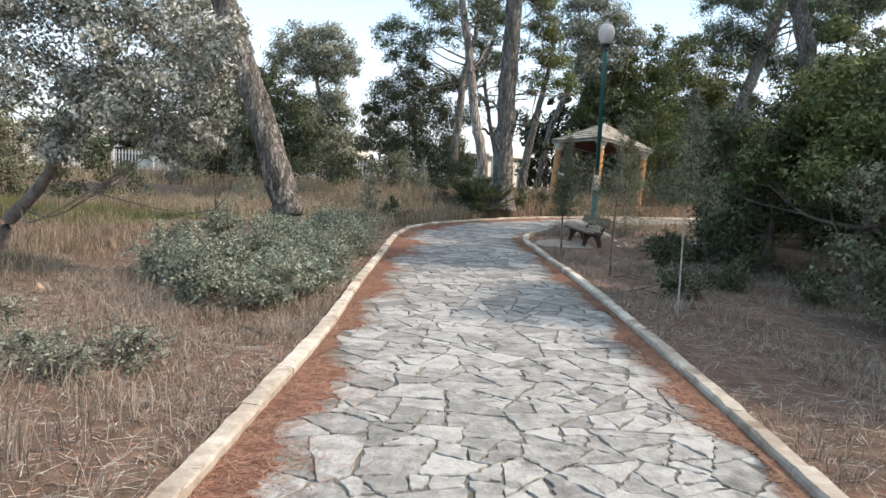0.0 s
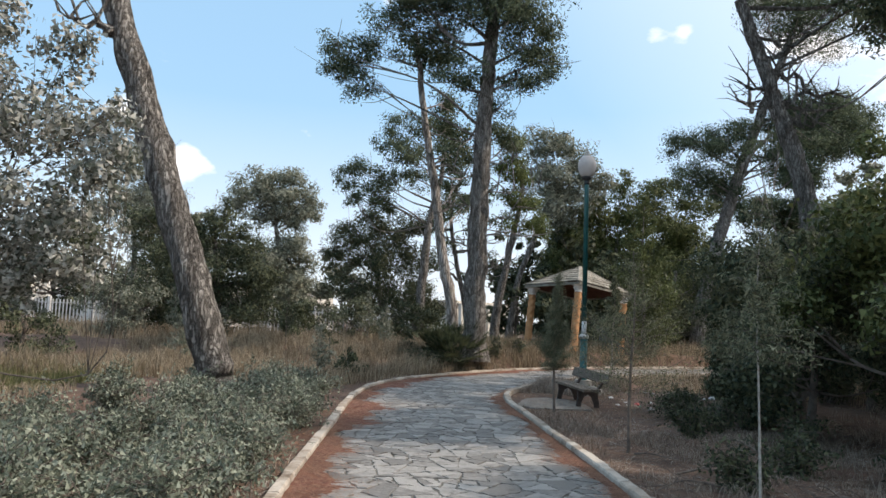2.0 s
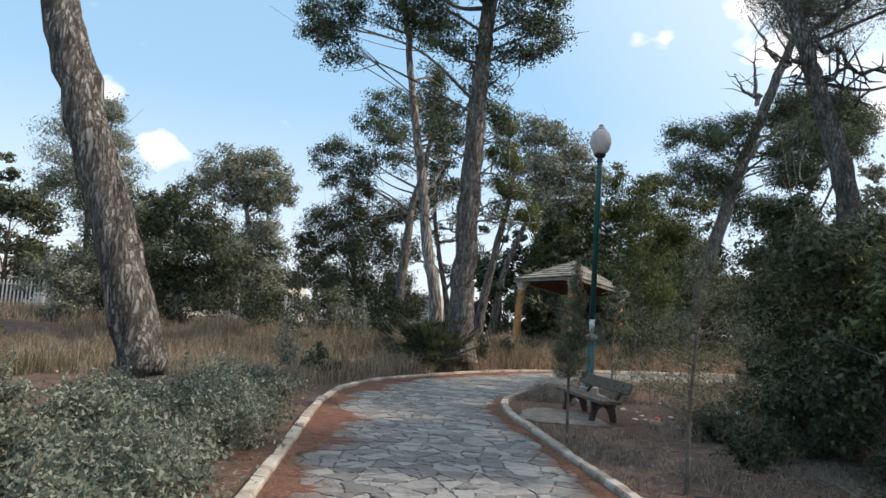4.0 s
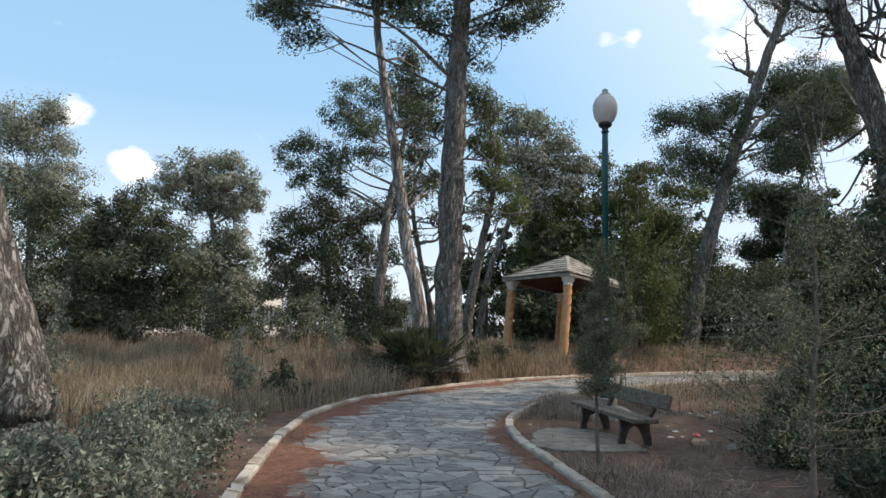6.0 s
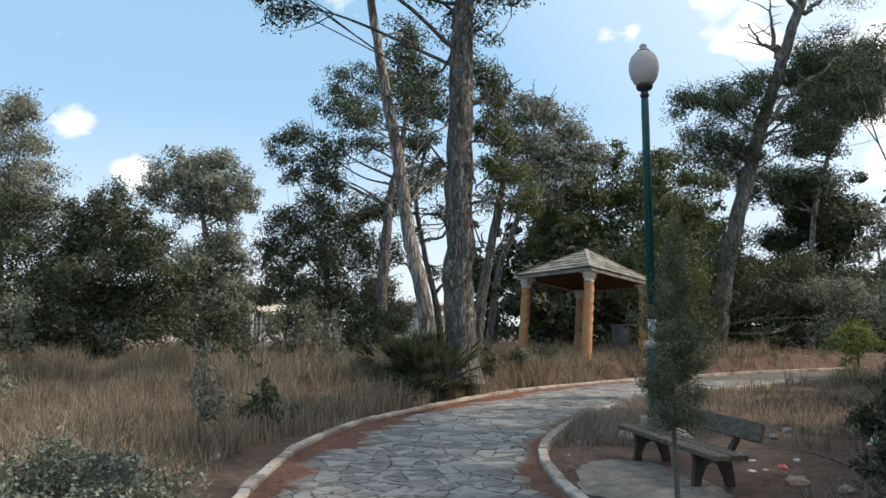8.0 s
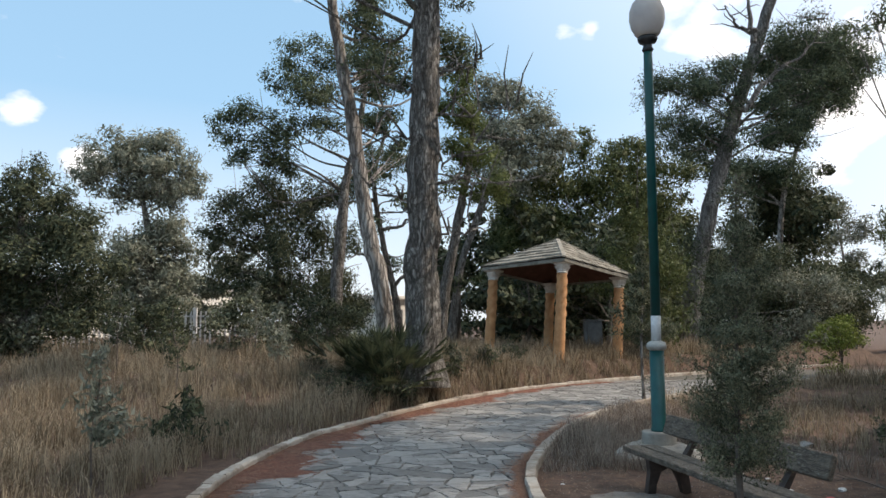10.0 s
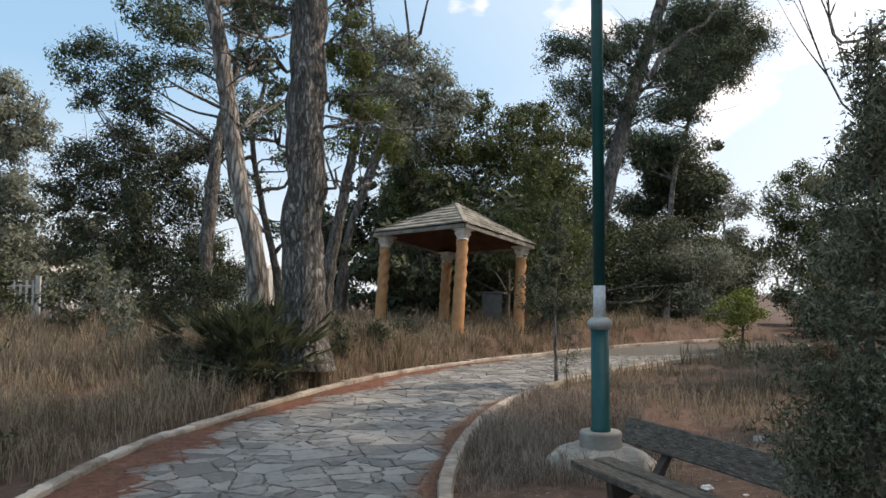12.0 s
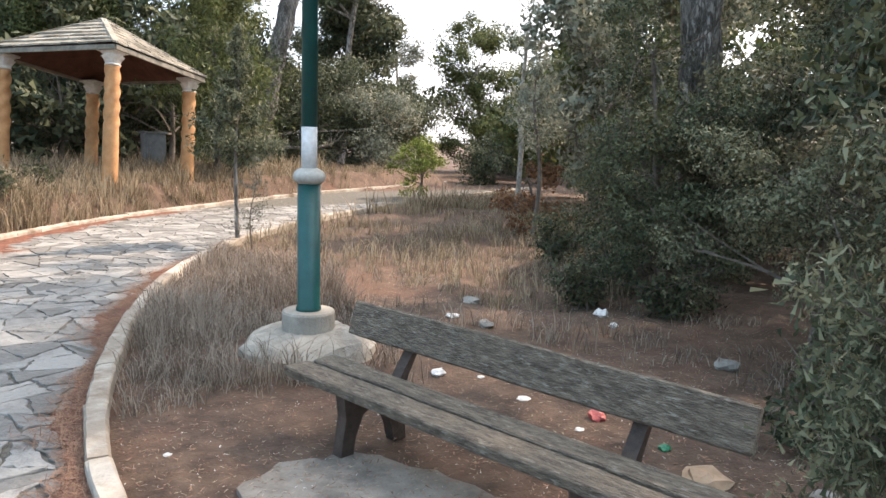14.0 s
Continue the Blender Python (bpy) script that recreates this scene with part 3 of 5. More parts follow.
# ---- pavilion ----
def pavilion():
    e = new("gazebo")
    e.empty_display_size = 0.1
    th, side = 0.63, 2.48
    n = Vector((0.084, 0.10, 1)).normalized()            # tilted down away from the path to fit the camera's view
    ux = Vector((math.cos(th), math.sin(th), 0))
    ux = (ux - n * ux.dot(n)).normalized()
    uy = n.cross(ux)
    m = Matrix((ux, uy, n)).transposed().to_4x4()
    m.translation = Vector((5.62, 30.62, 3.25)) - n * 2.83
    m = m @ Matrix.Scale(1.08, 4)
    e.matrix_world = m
    tagged(e, "small square pavilion with orange twisted columns and a shingled roof", "gazebo")
    bm = bmesh.new()
    bar(bm, (side / 2, -0.16, -0.32), (side / 2, side + 0.16, -0.32), side + 0.32, 0.66)
    soften(bm, 0.015)
    part("floor_slab", bm, CONCRETE, e)
    for cx, cy in ((0, 0), (side, 0), (0, side), (side, side)):
        bm = bmesh.new()
        seg, rings = 20, 60
        prev = None
        for i in range(rings + 1):
            z = 0.0 + 2.36 * i / rings
            cur = []
            tw = 0 if z < 1.15 else (z - 1.15) * 7.5
            amp = 0.010 * float(smooth(1.1, 1.3, z)) + 0.004
            for k in range(seg):
                a = 2 * math.pi * k / seg
                r = 0.145 - 0.012 * z / 2.4 + amp * math.cos(3 * (a - tw))
                cur.append(bm.verts.new((cx + r * math.cos(a), cy + r * math.sin(a), z)))
            if prev:
                for k in range(seg):
                    bm.faces.new((prev[k], prev[(k + 1) % seg], cur[(k + 1) % seg], cur[k]))
            prev = cur
        bm.faces.new(prev)
        col = part("column", bm, TERRACOTTA, e, "orange-painted column with twisted upper half", smooth=True)
        bm = bmesh.new()
        lathe(bm, [(0.13, 2.34), (0.155, 2.36), (0.13, 2.39), (0.14, 2.45), (0.185, 2.52), (0.15, 2.525), (0.16, 2.56), (0.215, 2.60)], 16)
        for v in bm.verts:
            a = math.atan2(v.co.y, v.co.x)
            if v.co.z > 2.43:
                k = 1 + 0.13 * abs(math.cos(2 * a + math.pi / 2))
                v.co.x, v.co.y = v.co.x * k, v.co.y * k
        bar(bm, (0, -0.2, 2.62), (0, 0.2, 2.62), 0.4, 0.045)
        bmesh.ops.translate(bm, verts=bm.verts, vec=(cx, cy, 0))
        part("capital", bm, PLASTER, e, "chipped white plaster capital")
    c, half, z0, rise = side / 2, side / 2 + 0.22, 2.66, 0.93
    bm = bmesh.new()
    ring = [bm.verts.new((c + sx * (half - 0.05), c + sy * (half - 0.05), z0)) for sx, sy in ((-1, -1), (1, -1), (1, 1), (-1, 1))]
    apex = bm.verts.new((c, c, z0 + rise - 0.12))
    for i in range(4):
        bm.faces.new((ring[i], ring[(i + 1) % 4], apex))
    part("soffit", bm, SOFFIT, e, "red-brown boarded underside")
    for k in range(4):
        bm = bmesh.new()
        q = Matrix.Translation((c, c, 0)) @ Matrix.Rotation(k * math.pi / 2, 4, "Z")
        bar(bm, (-half, -half, z0 - 0.01), (half, -half, z0 - 0.01), 0.05, 0.09)
        bmesh.ops.transform(bm, matrix=q, verts=bm.verts)
        part("eaves_board", bm, SHINGLE, e)
    rng = random.Random(9)
    roof = part("roof", bmesh.new(), SHINGLE, e)
    rows = 7
    for k in range(4):
        q = Matrix.Translation((c, c, 0)) @ Matrix.Rotation(k * math.pi / 2, 4, "Z")
        for r in range(rows):
            f0, f1 = r / rows, (r + 1.25) / rows
            y0, y1 = -(half + 0.04) * (1 - f0), -(half + 0.04) * max(0.0, 1 - f1)
            za, zb = z0 + 0.02 + rise * f0, z0 + 0.02 + rise * min(1, f1)
            wide = (half + 0.04) * (1 - f0)
            x = -wide
            while x < wide - 0.02:
                w = min(rng.uniform(0.26, 0.42), wide - x)
                dip, lift = rng.uniform(-0.02, 0.02), rng.uniform(0.0, 0.018)
                top_w = max(0.0, (half + 0.04) * max(0.0, 1 - f1))
                bm = bmesh.new()
                xa, xb = x + 0.004, x + w - 0.004
                pts = []
                for th_ in (0.0, 0.035):
                    pts.append([bm.verts.new((xa, y0 + dip, za + 0.03 + lift + th_)), bm.verts.new((xb, y0 + dip * 0.4, za + 0.03 + lift + th_)),
                                bm.verts.new((max(-top_w, min(top_w, xb)), y1, zb + th_)), bm.verts.new((max(-top_w, min(top_w, xa)), y1, zb + th_))])
                bm.faces.new(pts[1])
                bm.faces.new(pts[0][::-1])
                for i in range(4):
                    j = (i + 1) % 4
                    bm.faces.new((pts[0][i], pts[0][j], pts[1][j], pts[1][i]))
                bmesh.ops.transform(bm, matrix=q, verts=bm.verts)
                part("shingle", bm, SHINGLE, roof)
                x += w
    # ridge caps
    for sx, sy in ((-1, -1), (1, -1), (1, 1), (-1, 1)):
        bm = bmesh.new()
        bar(bm, (c + sx * (half + 0.03), c + sy * (half + 0.03), z0 + 0.075), (c, c, z0 + rise + 0.06), 0.12, 0.04)
        soften(bm, 0.012)
        part("ridge_cap", bm, SHINGLE, roof)
    return e


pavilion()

# ---- trees ----
tree("stone_pine", "tall old pine with a thick grey-brown trunk beside the path", [(1.37, 25.66, 0.59), (1.37, 25.66, 1.82), (1.35, 25.66, 3.78), (1.40, 25.66, 6.03), (1.44, 25.66, 8.08), (1.51, 25.66, 9.66), (1.66, 25.66, 11.81)], 0.39, 0.21,
     [(-1.05, 25.66, 12.40, 1.22), (0.48, 25.66, 13.68, 1.66), (2.26, 25.66, 12.91, 1.44), (2.94, 25.66, 11.13, 1.10), (2.52, 25.66, 9.94, 0.88), (-0.12, 25.66, 12.06, 1.22), (0.56, 25.66, 9.85, 0.78), (3.45, 25.66, 10.53, 0.70), (1.24, 25.66, 15.38, 1.92), (2.77, 25.66, 14.78, 1.49), (-0.37, 25.66, 15.29, 1.50), (-3.69, 27.36, 10.87, 0.81), (-3.09, 27.36, 10.11, 0.67), (-4.11, 27.36, 11.47, 0.61), (-2.92, 27.36, 11.30, 0.72), (-1.90, 26.51, 12.15, 0.82), (2.26, 24.81, 11.72, 1.21), (1.75, 26.94, 9.09, 0.68), (-1.14, 25.66, 14.02, 1.26)], "needle", grow=1.22,
     dead=[[(1.4, 25.6, z), (1.4 + 0.5 * dx, 25.5, z + 0.05), (1.4 + dx, 25.4, z + dz)] for z, dx, dz in (
         (3.4, 1.0, 0.1), (4.1, -1.1, 0.3), (4.5, 1.7, -0.1), (5.0, 1.2, 0.4), (5.4, -1.3, 0.1), (5.9, 1.9, 0.2), (6.4, -1.0, 0.3), (6.9, 1.2, 0.2))], dead_r=0.035)
tree("stone_pine", "slender pine with pale peeling bark leaning over dry grass", [(0.74, 27.6, 0.4), (0.55, 27.6, 2.37), (0.24, 27.6, 3.71), (-0.06, 27.6, 5.76), (-0.36, 27.6, 7.44), (-0.64, 27.6, 8.99), (-0.9, 27.6, 10.72), (-1.09, 27.6, 12.18)], 0.22, 0.08,
     [(0.3, 27.6, 7.9, 0.57), (0.6, 29.6, 6.9, 0.5), (-0.9, 27.6, 11.6, 0.92), (-0.1, 27.6, 11.4, 0.92), (0.8, 29.6, 8.8, 0.58), (0.2, 28.6, 9.0, 0.64), (0.5, 28.6, 7.5, 0.48), (-0.0, 29.6, 10.2, 0.68), (1.0, 30.1, 8.1, 0.48), (1.0, 30.6, 6.4, 0.42), (2.1, 29.6, 8.8, 0.64), (2.7, 29.6, 8.7, 0.55)], "needle", grow=1.22)
tree("stone_pine", "forked pine with a wide layered dark green crown", [(-0.96, 36.0, 0.4), (-0.84, 36.0, 3.41), (-0.66, 36.0, 5.42), (-0.58, 36.0, 6.44), (-0.18, 36.0, 8.1), (0.07, 36.0, 9.98)], 0.24, 0.08,
     [(-4.7, 36.0, 8.1, 0.66), (-4.0, 36.0, 8.8, 0.71), (-3.6, 36.0, 7.6, 0.78), (-2.6, 36.0, 8.4, 0.82), (-2.1, 36.0, 10.9, 0.8), (-2.6, 36.0, 10.1, 0.71), (-1.6, 36.0, 9.7, 0.79), (-1.4, 36.0, 8.3, 0.7), (-2.8, 36.0, 7.2, 0.69), (-4.4, 36.0, 7.3, 0.53), (-1.0, 36.0, 11.0, 0.72), (-0.0, 37.0, 10.6, 0.84), (-2.0, 35.0, 9.1, 0.62), (0.4, 38.0, 7.9, 0.69), (-0.1, 38.0, 6.9, 0.61)], "needle", grow=1.22)
tree("stone_pine", "pine with a yellow-green crown, sunlight put into its leaf colour", [(2.45, 34.0, 0.4), (2.61, 34.0, 2.26), (2.92, 34.0, 3.94), (3.23, 34.0, 5.64), (3.53, 34.0, 7.17), (3.6, 34.0, 8.72)], 0.22, 0.07,
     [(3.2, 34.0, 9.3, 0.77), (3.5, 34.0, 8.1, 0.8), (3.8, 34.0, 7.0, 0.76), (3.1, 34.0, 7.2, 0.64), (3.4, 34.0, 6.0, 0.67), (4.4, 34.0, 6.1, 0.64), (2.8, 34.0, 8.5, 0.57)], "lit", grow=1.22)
tree("stone_pine", "rounded pine with a light olive-green crown", [(3.89, 44.0, 0.4), (4.48, 44.0, 4.32), (5.77, 44.0, 7.84), (6.29, 44.0, 10.03)], 0.22, 0.08,
     [(5.3, 44.0, 12.2, 1.1), (6.4, 44.0, 12.4, 1.1), (7.5, 44.0, 11.5, 1.1), (8.3, 44.0, 10.4, 0.99), (7.0, 44.0, 10.1, 1.36), (5.9, 44.0, 9.2, 1.08), (9.2, 44.0, 10.0, 0.72), (7.8, 44.0, 9.0, 1.09), (5.3, 44.0, 10.5, 1.08), (6.7, 44.0, 8.1, 1.18)], "olive", leaf=0.23, density=680, grow=1.22)
tree("holm_oak", "broad dark pine with a dense low crown", [(-2.7, 38.0, 0.4), (-2.77, 38.0, 1.78), (-3.16, 38.0, 3.69), (-3.53, 38.0, 5.18)], 0.22, 0.08,
     [(-4.2, 38.0, 6.0, 1.09), (-2.9, 38.0, 6.3, 1.09), (-1.9, 38.0, 5.9, 0.95), (-5.0, 38.0, 5.4, 0.96), (-5.4, 38.0, 4.5, 0.74), (-3.7, 38.0, 4.5, 1.3), (-2.2, 38.0, 4.4, 1.29), (-1.2, 38.0, 4.8, 0.95), (-3.2, 38.0, 2.8, 1.29), (-1.7, 38.0, 2.9, 1.2), (-4.5, 38.0, 3.4, 1.0), (-1.1, 38.0, 3.1, 0.98), (-0.9, 38.0, 1.8, 0.85), (-2.5, 38.0, 1.6, 1.07), (-0.0, 38.0, 2.3, 0.73), (-0.9, 38.0, 6.4, 0.74)], "dark", grow=1.22)
tree("olive_tree", "grey-green olive tree with a rounded crown", [(-10.43, 46.0, 0.4), (-10.02, 46.0, 1.64), (-9.92, 46.0, 4.63), (-10.39, 46.0, 7.23), (-10.65, 46.0, 8.19)], 0.22, 0.08,
     [(-10.7, 46.0, 9.9, 1.18), (-9.7, 46.0, 9.6, 1.16), (-11.8, 46.0, 9.3, 1.18), (-12.6, 46.0, 8.5, 0.89), (-8.8, 46.0, 8.8, 0.98), (-8.2, 46.0, 8.0, 0.8), (-10.1, 46.0, 8.5, 1.28), (-11.4, 46.0, 7.9, 1.05), (-9.3, 46.0, 7.4, 1.15), (-9.5, 46.0, 6.0, 1.15), (-10.2, 46.0, 4.9, 1.32), (-11.3, 46.0, 4.6, 1.45), (-8.6, 46.0, 4.9, 0.97), (-10.6, 46.0, 3.2, 1.44), (-11.7, 46.0, 2.7, 1.33), (-9.0, 46.0, 3.0, 1.31), (-9.7, 46.0, 1.4, 1.25)], "olive", leaf=0.23, density=680, grow=1.22)
tree("holm_oak", "dark evergreen oak with a pointed dense crown", [(-8.98, 32.0, 0.4), (-9.11, 32.0, 1.63), (-9.28, 32.0, 3.42), (-9.48, 32.0, 5.08)], 0.2, 0.06,
     [(-9.6, 32.0, 5.7, 0.48), (-9.0, 32.0, 5.8, 0.48), (-10.0, 32.0, 5.1, 0.63), (-9.0, 32.0, 5.1, 0.73), (-8.3, 32.0, 4.8, 0.62), (-10.4, 32.0, 4.4, 0.75), (-9.4, 32.0, 4.2, 1.03), (-8.3, 32.0, 4.1, 0.83), (-7.7, 32.0, 4.3, 0.61), (-10.6, 32.0, 3.4, 1.05), (-9.5, 32.0, 3.1, 1.21), (-8.2, 32.0, 3.1, 1.01), (-10.7, 32.0, 2.1, 1.12), (-9.4, 32.0, 1.8, 1.21), (-8.1, 32.0, 1.8, 1.07), (-7.4, 32.0, 3.1, 0.71), (-11.8, 32.0, 3.8, 1.15), (-11.8, 32.0, 2.2, 1.34), (-10.5, 32.0, 5.4, 0.38), (-7.4, 32.0, 2.0, 0.78), (-12.3, 32.0, 5.1, 0.97)], "dark", grow=1.22)
tree("olive_tree", "tall grey-green olive tree behind the grass", [(-13.38, 34.0, 0.4), (-13.57, 34.0, 2.58), (-13.8, 34.0, 5.88)], 0.2, 0.06,
     [(-14.1, 34.0, 9.2, 1.01), (-14.5, 34.0, 8.3, 1.16), (-13.4, 34.0, 8.1, 0.99), (-13.7, 34.0, 6.8, 1.24), (-12.8, 34.0, 6.6, 0.88), (-14.7, 34.0, 6.5, 1.26), (-12.5, 34.0, 5.5, 0.82), (-13.7, 34.0, 5.0, 1.23), (-13.2, 34.0, 9.1, 0.6)], "olive", grow=1.22)
tree("holm_oak", "dense green trees behind the pavilion", [(10.28, 46.0, 0.0), (10.42, 46.0, 3.78), (10.56, 46.0, 7.19)], 0.25, 0.1,
     [(11.0, 46.0, 10.5, 0.77), (12.6, 46.0, 9.9, 1.01), (13.8, 46.0, 10.1, 0.9), (10.0, 46.0, 8.6, 1.45), (11.7, 46.0, 8.4, 1.64), (13.5, 46.0, 8.2, 1.66), (8.8, 46.0, 8.3, 1.15), (15.2, 46.0, 9.1, 1.21), (8.5, 46.0, 6.3, 1.71), (10.8, 46.0, 6.1, 2.02), (13.2, 46.0, 5.8, 2.06), (15.2, 46.0, 6.5, 1.5), (8.6, 46.0, 3.7, 1.7), (11.1, 46.0, 3.2, 2.01), (13.7, 46.0, 3.3, 2.06), (7.1, 46.0, 5.7, 1.13), (15.8, 46.0, 4.2, 1.68), (6.9, 46.0, 2.8, 1.29), (7.4, 46.0, 7.1, 0.96)], "green", leaf=0.23, density=680, grow=1.22)
tree("holm_oak", "dark hedge-like trees behind the pavilion", [(12.3, 41.0, 0.0), (12.45, 41.0, 2.13), (12.6, 41.0, 4.81)], 0.2, 0.1,
     [(11.1, 41.0, 2.1, 1.5), (12.8, 41.0, 2.1, 1.53), (8.9, 41.0, 1.6, 1.23), (6.9, 41.0, 1.8, 1.21), (14.6, 41.0, 2.2, 1.57), (14.4, 41.0, 4.4, 1.46), (16.1, 41.0, 3.2, 1.6), (15.6, 41.0, 1.5, 1.59), (10.6, 41.0, 4.0, 1.5), (17.9, 41.0, 2.2, 1.64), (17.9, 41.0, 3.7, 1.37), (19.4, 41.0, 2.8, 1.67), (20.9, 41.0, 2.3, 1.71)], "dark", grow=1.22)
tree("stone_pine", "leaning pine with dead limbs and a flat crown", [(13.3, 40.0, 0.0), (13.66, 40.0, 2.81), (14.53, 40.0, 6.41), (15.68, 40.0, 10.11), (16.84, 40.0, 13.34), (18.03, 40.0, 16.65), (19.08, 40.0, 19.46)], 0.42, 0.16,
     [(12.8, 40.0, 11.4, 0.94), (13.7, 40.0, 11.7, 1.12), (14.8, 40.0, 11.9, 1.13), (13.0, 40.0, 10.0, 0.99), (14.2, 40.0, 9.9, 1.11), (15.3, 40.0, 11.2, 0.96), (15.6, 40.0, 12.5, 0.86), (13.4, 40.0, 9.0, 0.71), (15.0, 40.0, 9.0, 0.84), (18.0, 40.0, 13.1, 1.19), (18.9, 40.0, 13.9, 1.21), (20.0, 40.0, 13.7, 1.22), (21.0, 40.0, 13.5, 1.11), (19.1, 40.0, 12.1, 1.31), (20.4, 40.0, 11.8, 1.21), (21.5, 40.0, 12.7, 0.93), (17.7, 40.0, 11.0, 0.99), (18.5, 40.0, 10.2, 0.88), (19.6, 40.0, 18.4, 1.9), (21.3, 40.0, 19.5, 2.28), (17.7, 40.0, 20.0, 2.21)], "needle", grow=1.22, dead=[[(15.98, 37.0, 14.61), (15.36, 37.0, 15.5), (14.48, 37.0, 16.77)], [(15.07, 37.0, 12.44), (14.92, 37.0, 13.87), (14.92, 37.0, 15.2)], [(16.3, 37.0, 14.36), (17.08, 37.0, 14.95), (18.0, 37.0, 15.36)], [(14.54, 37.0, 9.67), (15.82, 37.0, 11.18), (17.1, 37.0, 12.05), (18.27, 37.0, 13.7)], [(16.54, 37.0, 15.84), (16.06, 37.0, 16.35), (15.86, 37.0, 17.68)], [(15.27, 37.0, 12.84), (14.49, 37.0, 13.05), (13.95, 37.0, 13.81)]], dead_r=0.12)
tree("stone_pine", "thin pine with a pale curved trunk", [(21.79, 48.0, 0.0), (22.49, 48.0, 7.85), (23.37, 48.0, 10.68), (23.9, 48.0, 12.27)], 0.18, 0.08,
     [(22.9, 48.0, 15.7, 1.42), (24.2, 48.0, 16.1, 1.59), (25.8, 48.0, 15.9, 1.47), (23.1, 48.0, 13.5, 1.4), (24.8, 48.0, 13.9, 1.43), (26.7, 48.0, 14.6, 1.47), (23.7, 48.0, 11.6, 1.4), (21.8, 48.0, 11.6, 1.23), (19.5, 48.0, 9.3, 1.32), (18.0, 48.0, 10.2, 1.31), (21.1, 48.0, 9.4, 1.35), (22.7, 48.0, 9.4, 1.37)], "needle", leaf=0.23, density=680, grow=1.22)
tree("stone_pine", "tall pine with a thick bare leaning trunk", [(10.16, 20.0, 0.0), (9.81, 20.0, 2.84), (9.51, 20.0, 4.94), (9.14, 20.0, 6.37), (8.77, 20.0, 7.44), (8.33, 20.0, 8.78), (7.82, 20.0, 10.25)], 0.3, 0.14,
     [(10.8, 20.0, 10.6, 0.92), (12.1, 20.0, 10.1, 0.94), (12.7, 20.0, 9.3, 0.75), (11.5, 20.0, 11.8, 1.15), (13.1, 20.0, 11.0, 1.17), (10.2, 20.0, 12.1, 1.13), (8.7, 20.0, 12.0, 1.1), (11.7, 24.0, 7.6, 0.54), (10.7, 24.0, 7.8, 0.6), (9.9, 24.0, 7.4, 0.45)], "needle", leaf=0.12, density=900, dead=[[(8.98, 20.0, 7.43), (9.38, 20.0, 7.71), (10.03, 20.0, 7.84), (10.67, 20.0, 7.7)], [(8.93, 20.0, 7.52), (8.58, 20.0, 7.52), (8.28, 20.0, 7.46)], [(8.64, 20.0, 8.18), (9.19, 20.0, 8.24), (9.75, 20.0, 7.76), (10.05, 20.0, 7.41)], [(9.07, 20.0, 7.1), (9.44, 20.0, 7.0), (9.81, 20.0, 6.99)], [(8.45, 20.0, 8.66), (8.82, 20.0, 8.75), (9.31, 20.0, 9.1)], [(8.83, 20.0, 7.82), (8.22, 20.0, 7.9), (7.97, 20.0, 7.78)]], dead_r=0.07)
tree("holm_oak", "dark cypress-like trees far behind the clearing", [(24.92, 50.0, 0.0), (24.66, 50.0, 3.4), (24.48, 50.0, 6.51)], 0.2, 0.08,
     [(22.9, 50.0, 7.5, 1.29), (24.5, 50.0, 5.9, 1.44), (25.1, 50.0, 8.5, 1.13), (23.5, 50.0, 4.5, 1.42), (26.2, 50.0, 3.8, 1.33), (25.1, 50.0, 2.2, 1.44), (23.2, 50.0, 1.7, 1.41), (27.2, 50.0, 1.9, 1.15), (21.6, 50.0, 6.7, 1.26), (22.1, 50.0, 3.2, 1.39), (26.8, 50.0, 0.6, 1.01), (24.4, 50.0, 0.5, 1.3), (21.8, 50.0, 0.7, 1.26), (23.6, 50.0, 9.4, 1.31)], "dark", leaf=0.23, density=680, grow=1.22)
tree("olive_tree", "sparse pale tree against the bright sky", [(31.83, 56.0, 0.0), (31.34, 56.0, 5.82), (30.87, 56.0, 9.14)], 0.12, 0.04,
     [(30.6, 56.0, 9.1, 1.02), (32.2, 56.0, 7.8, 1.04), (30.8, 56.0, 6.9, 0.94), (32.1, 56.0, 5.5, 0.87)], "sparse", leaf=0.23, density=680, grow=1.22)
tree("holm_oak", "rounded trees at the far end of the clearing", [(30.06, 46.0, 0.0), (29.84, 46.0, 3.2), (29.51, 46.0, 5.7)], 0.2, 0.08,
     [(27.7, 46.0, 6.4, 1.08), (29.3, 46.0, 7.6, 1.11), (31.1, 46.0, 7.5, 1.34), (28.7, 46.0, 5.0, 1.29), (30.9, 46.0, 4.9, 1.47), (28.0, 46.0, 3.7, 1.08), (32.5, 46.0, 3.4, 1.7), (29.8, 46.0, 2.6, 1.44), (27.8, 46.0, 1.5, 0.88), (31.8, 46.0, 1.3, 1.35), (33.7, 46.0, 5.5, 1.53)], "green", leaf=0.23, density=680, grow=1.22)



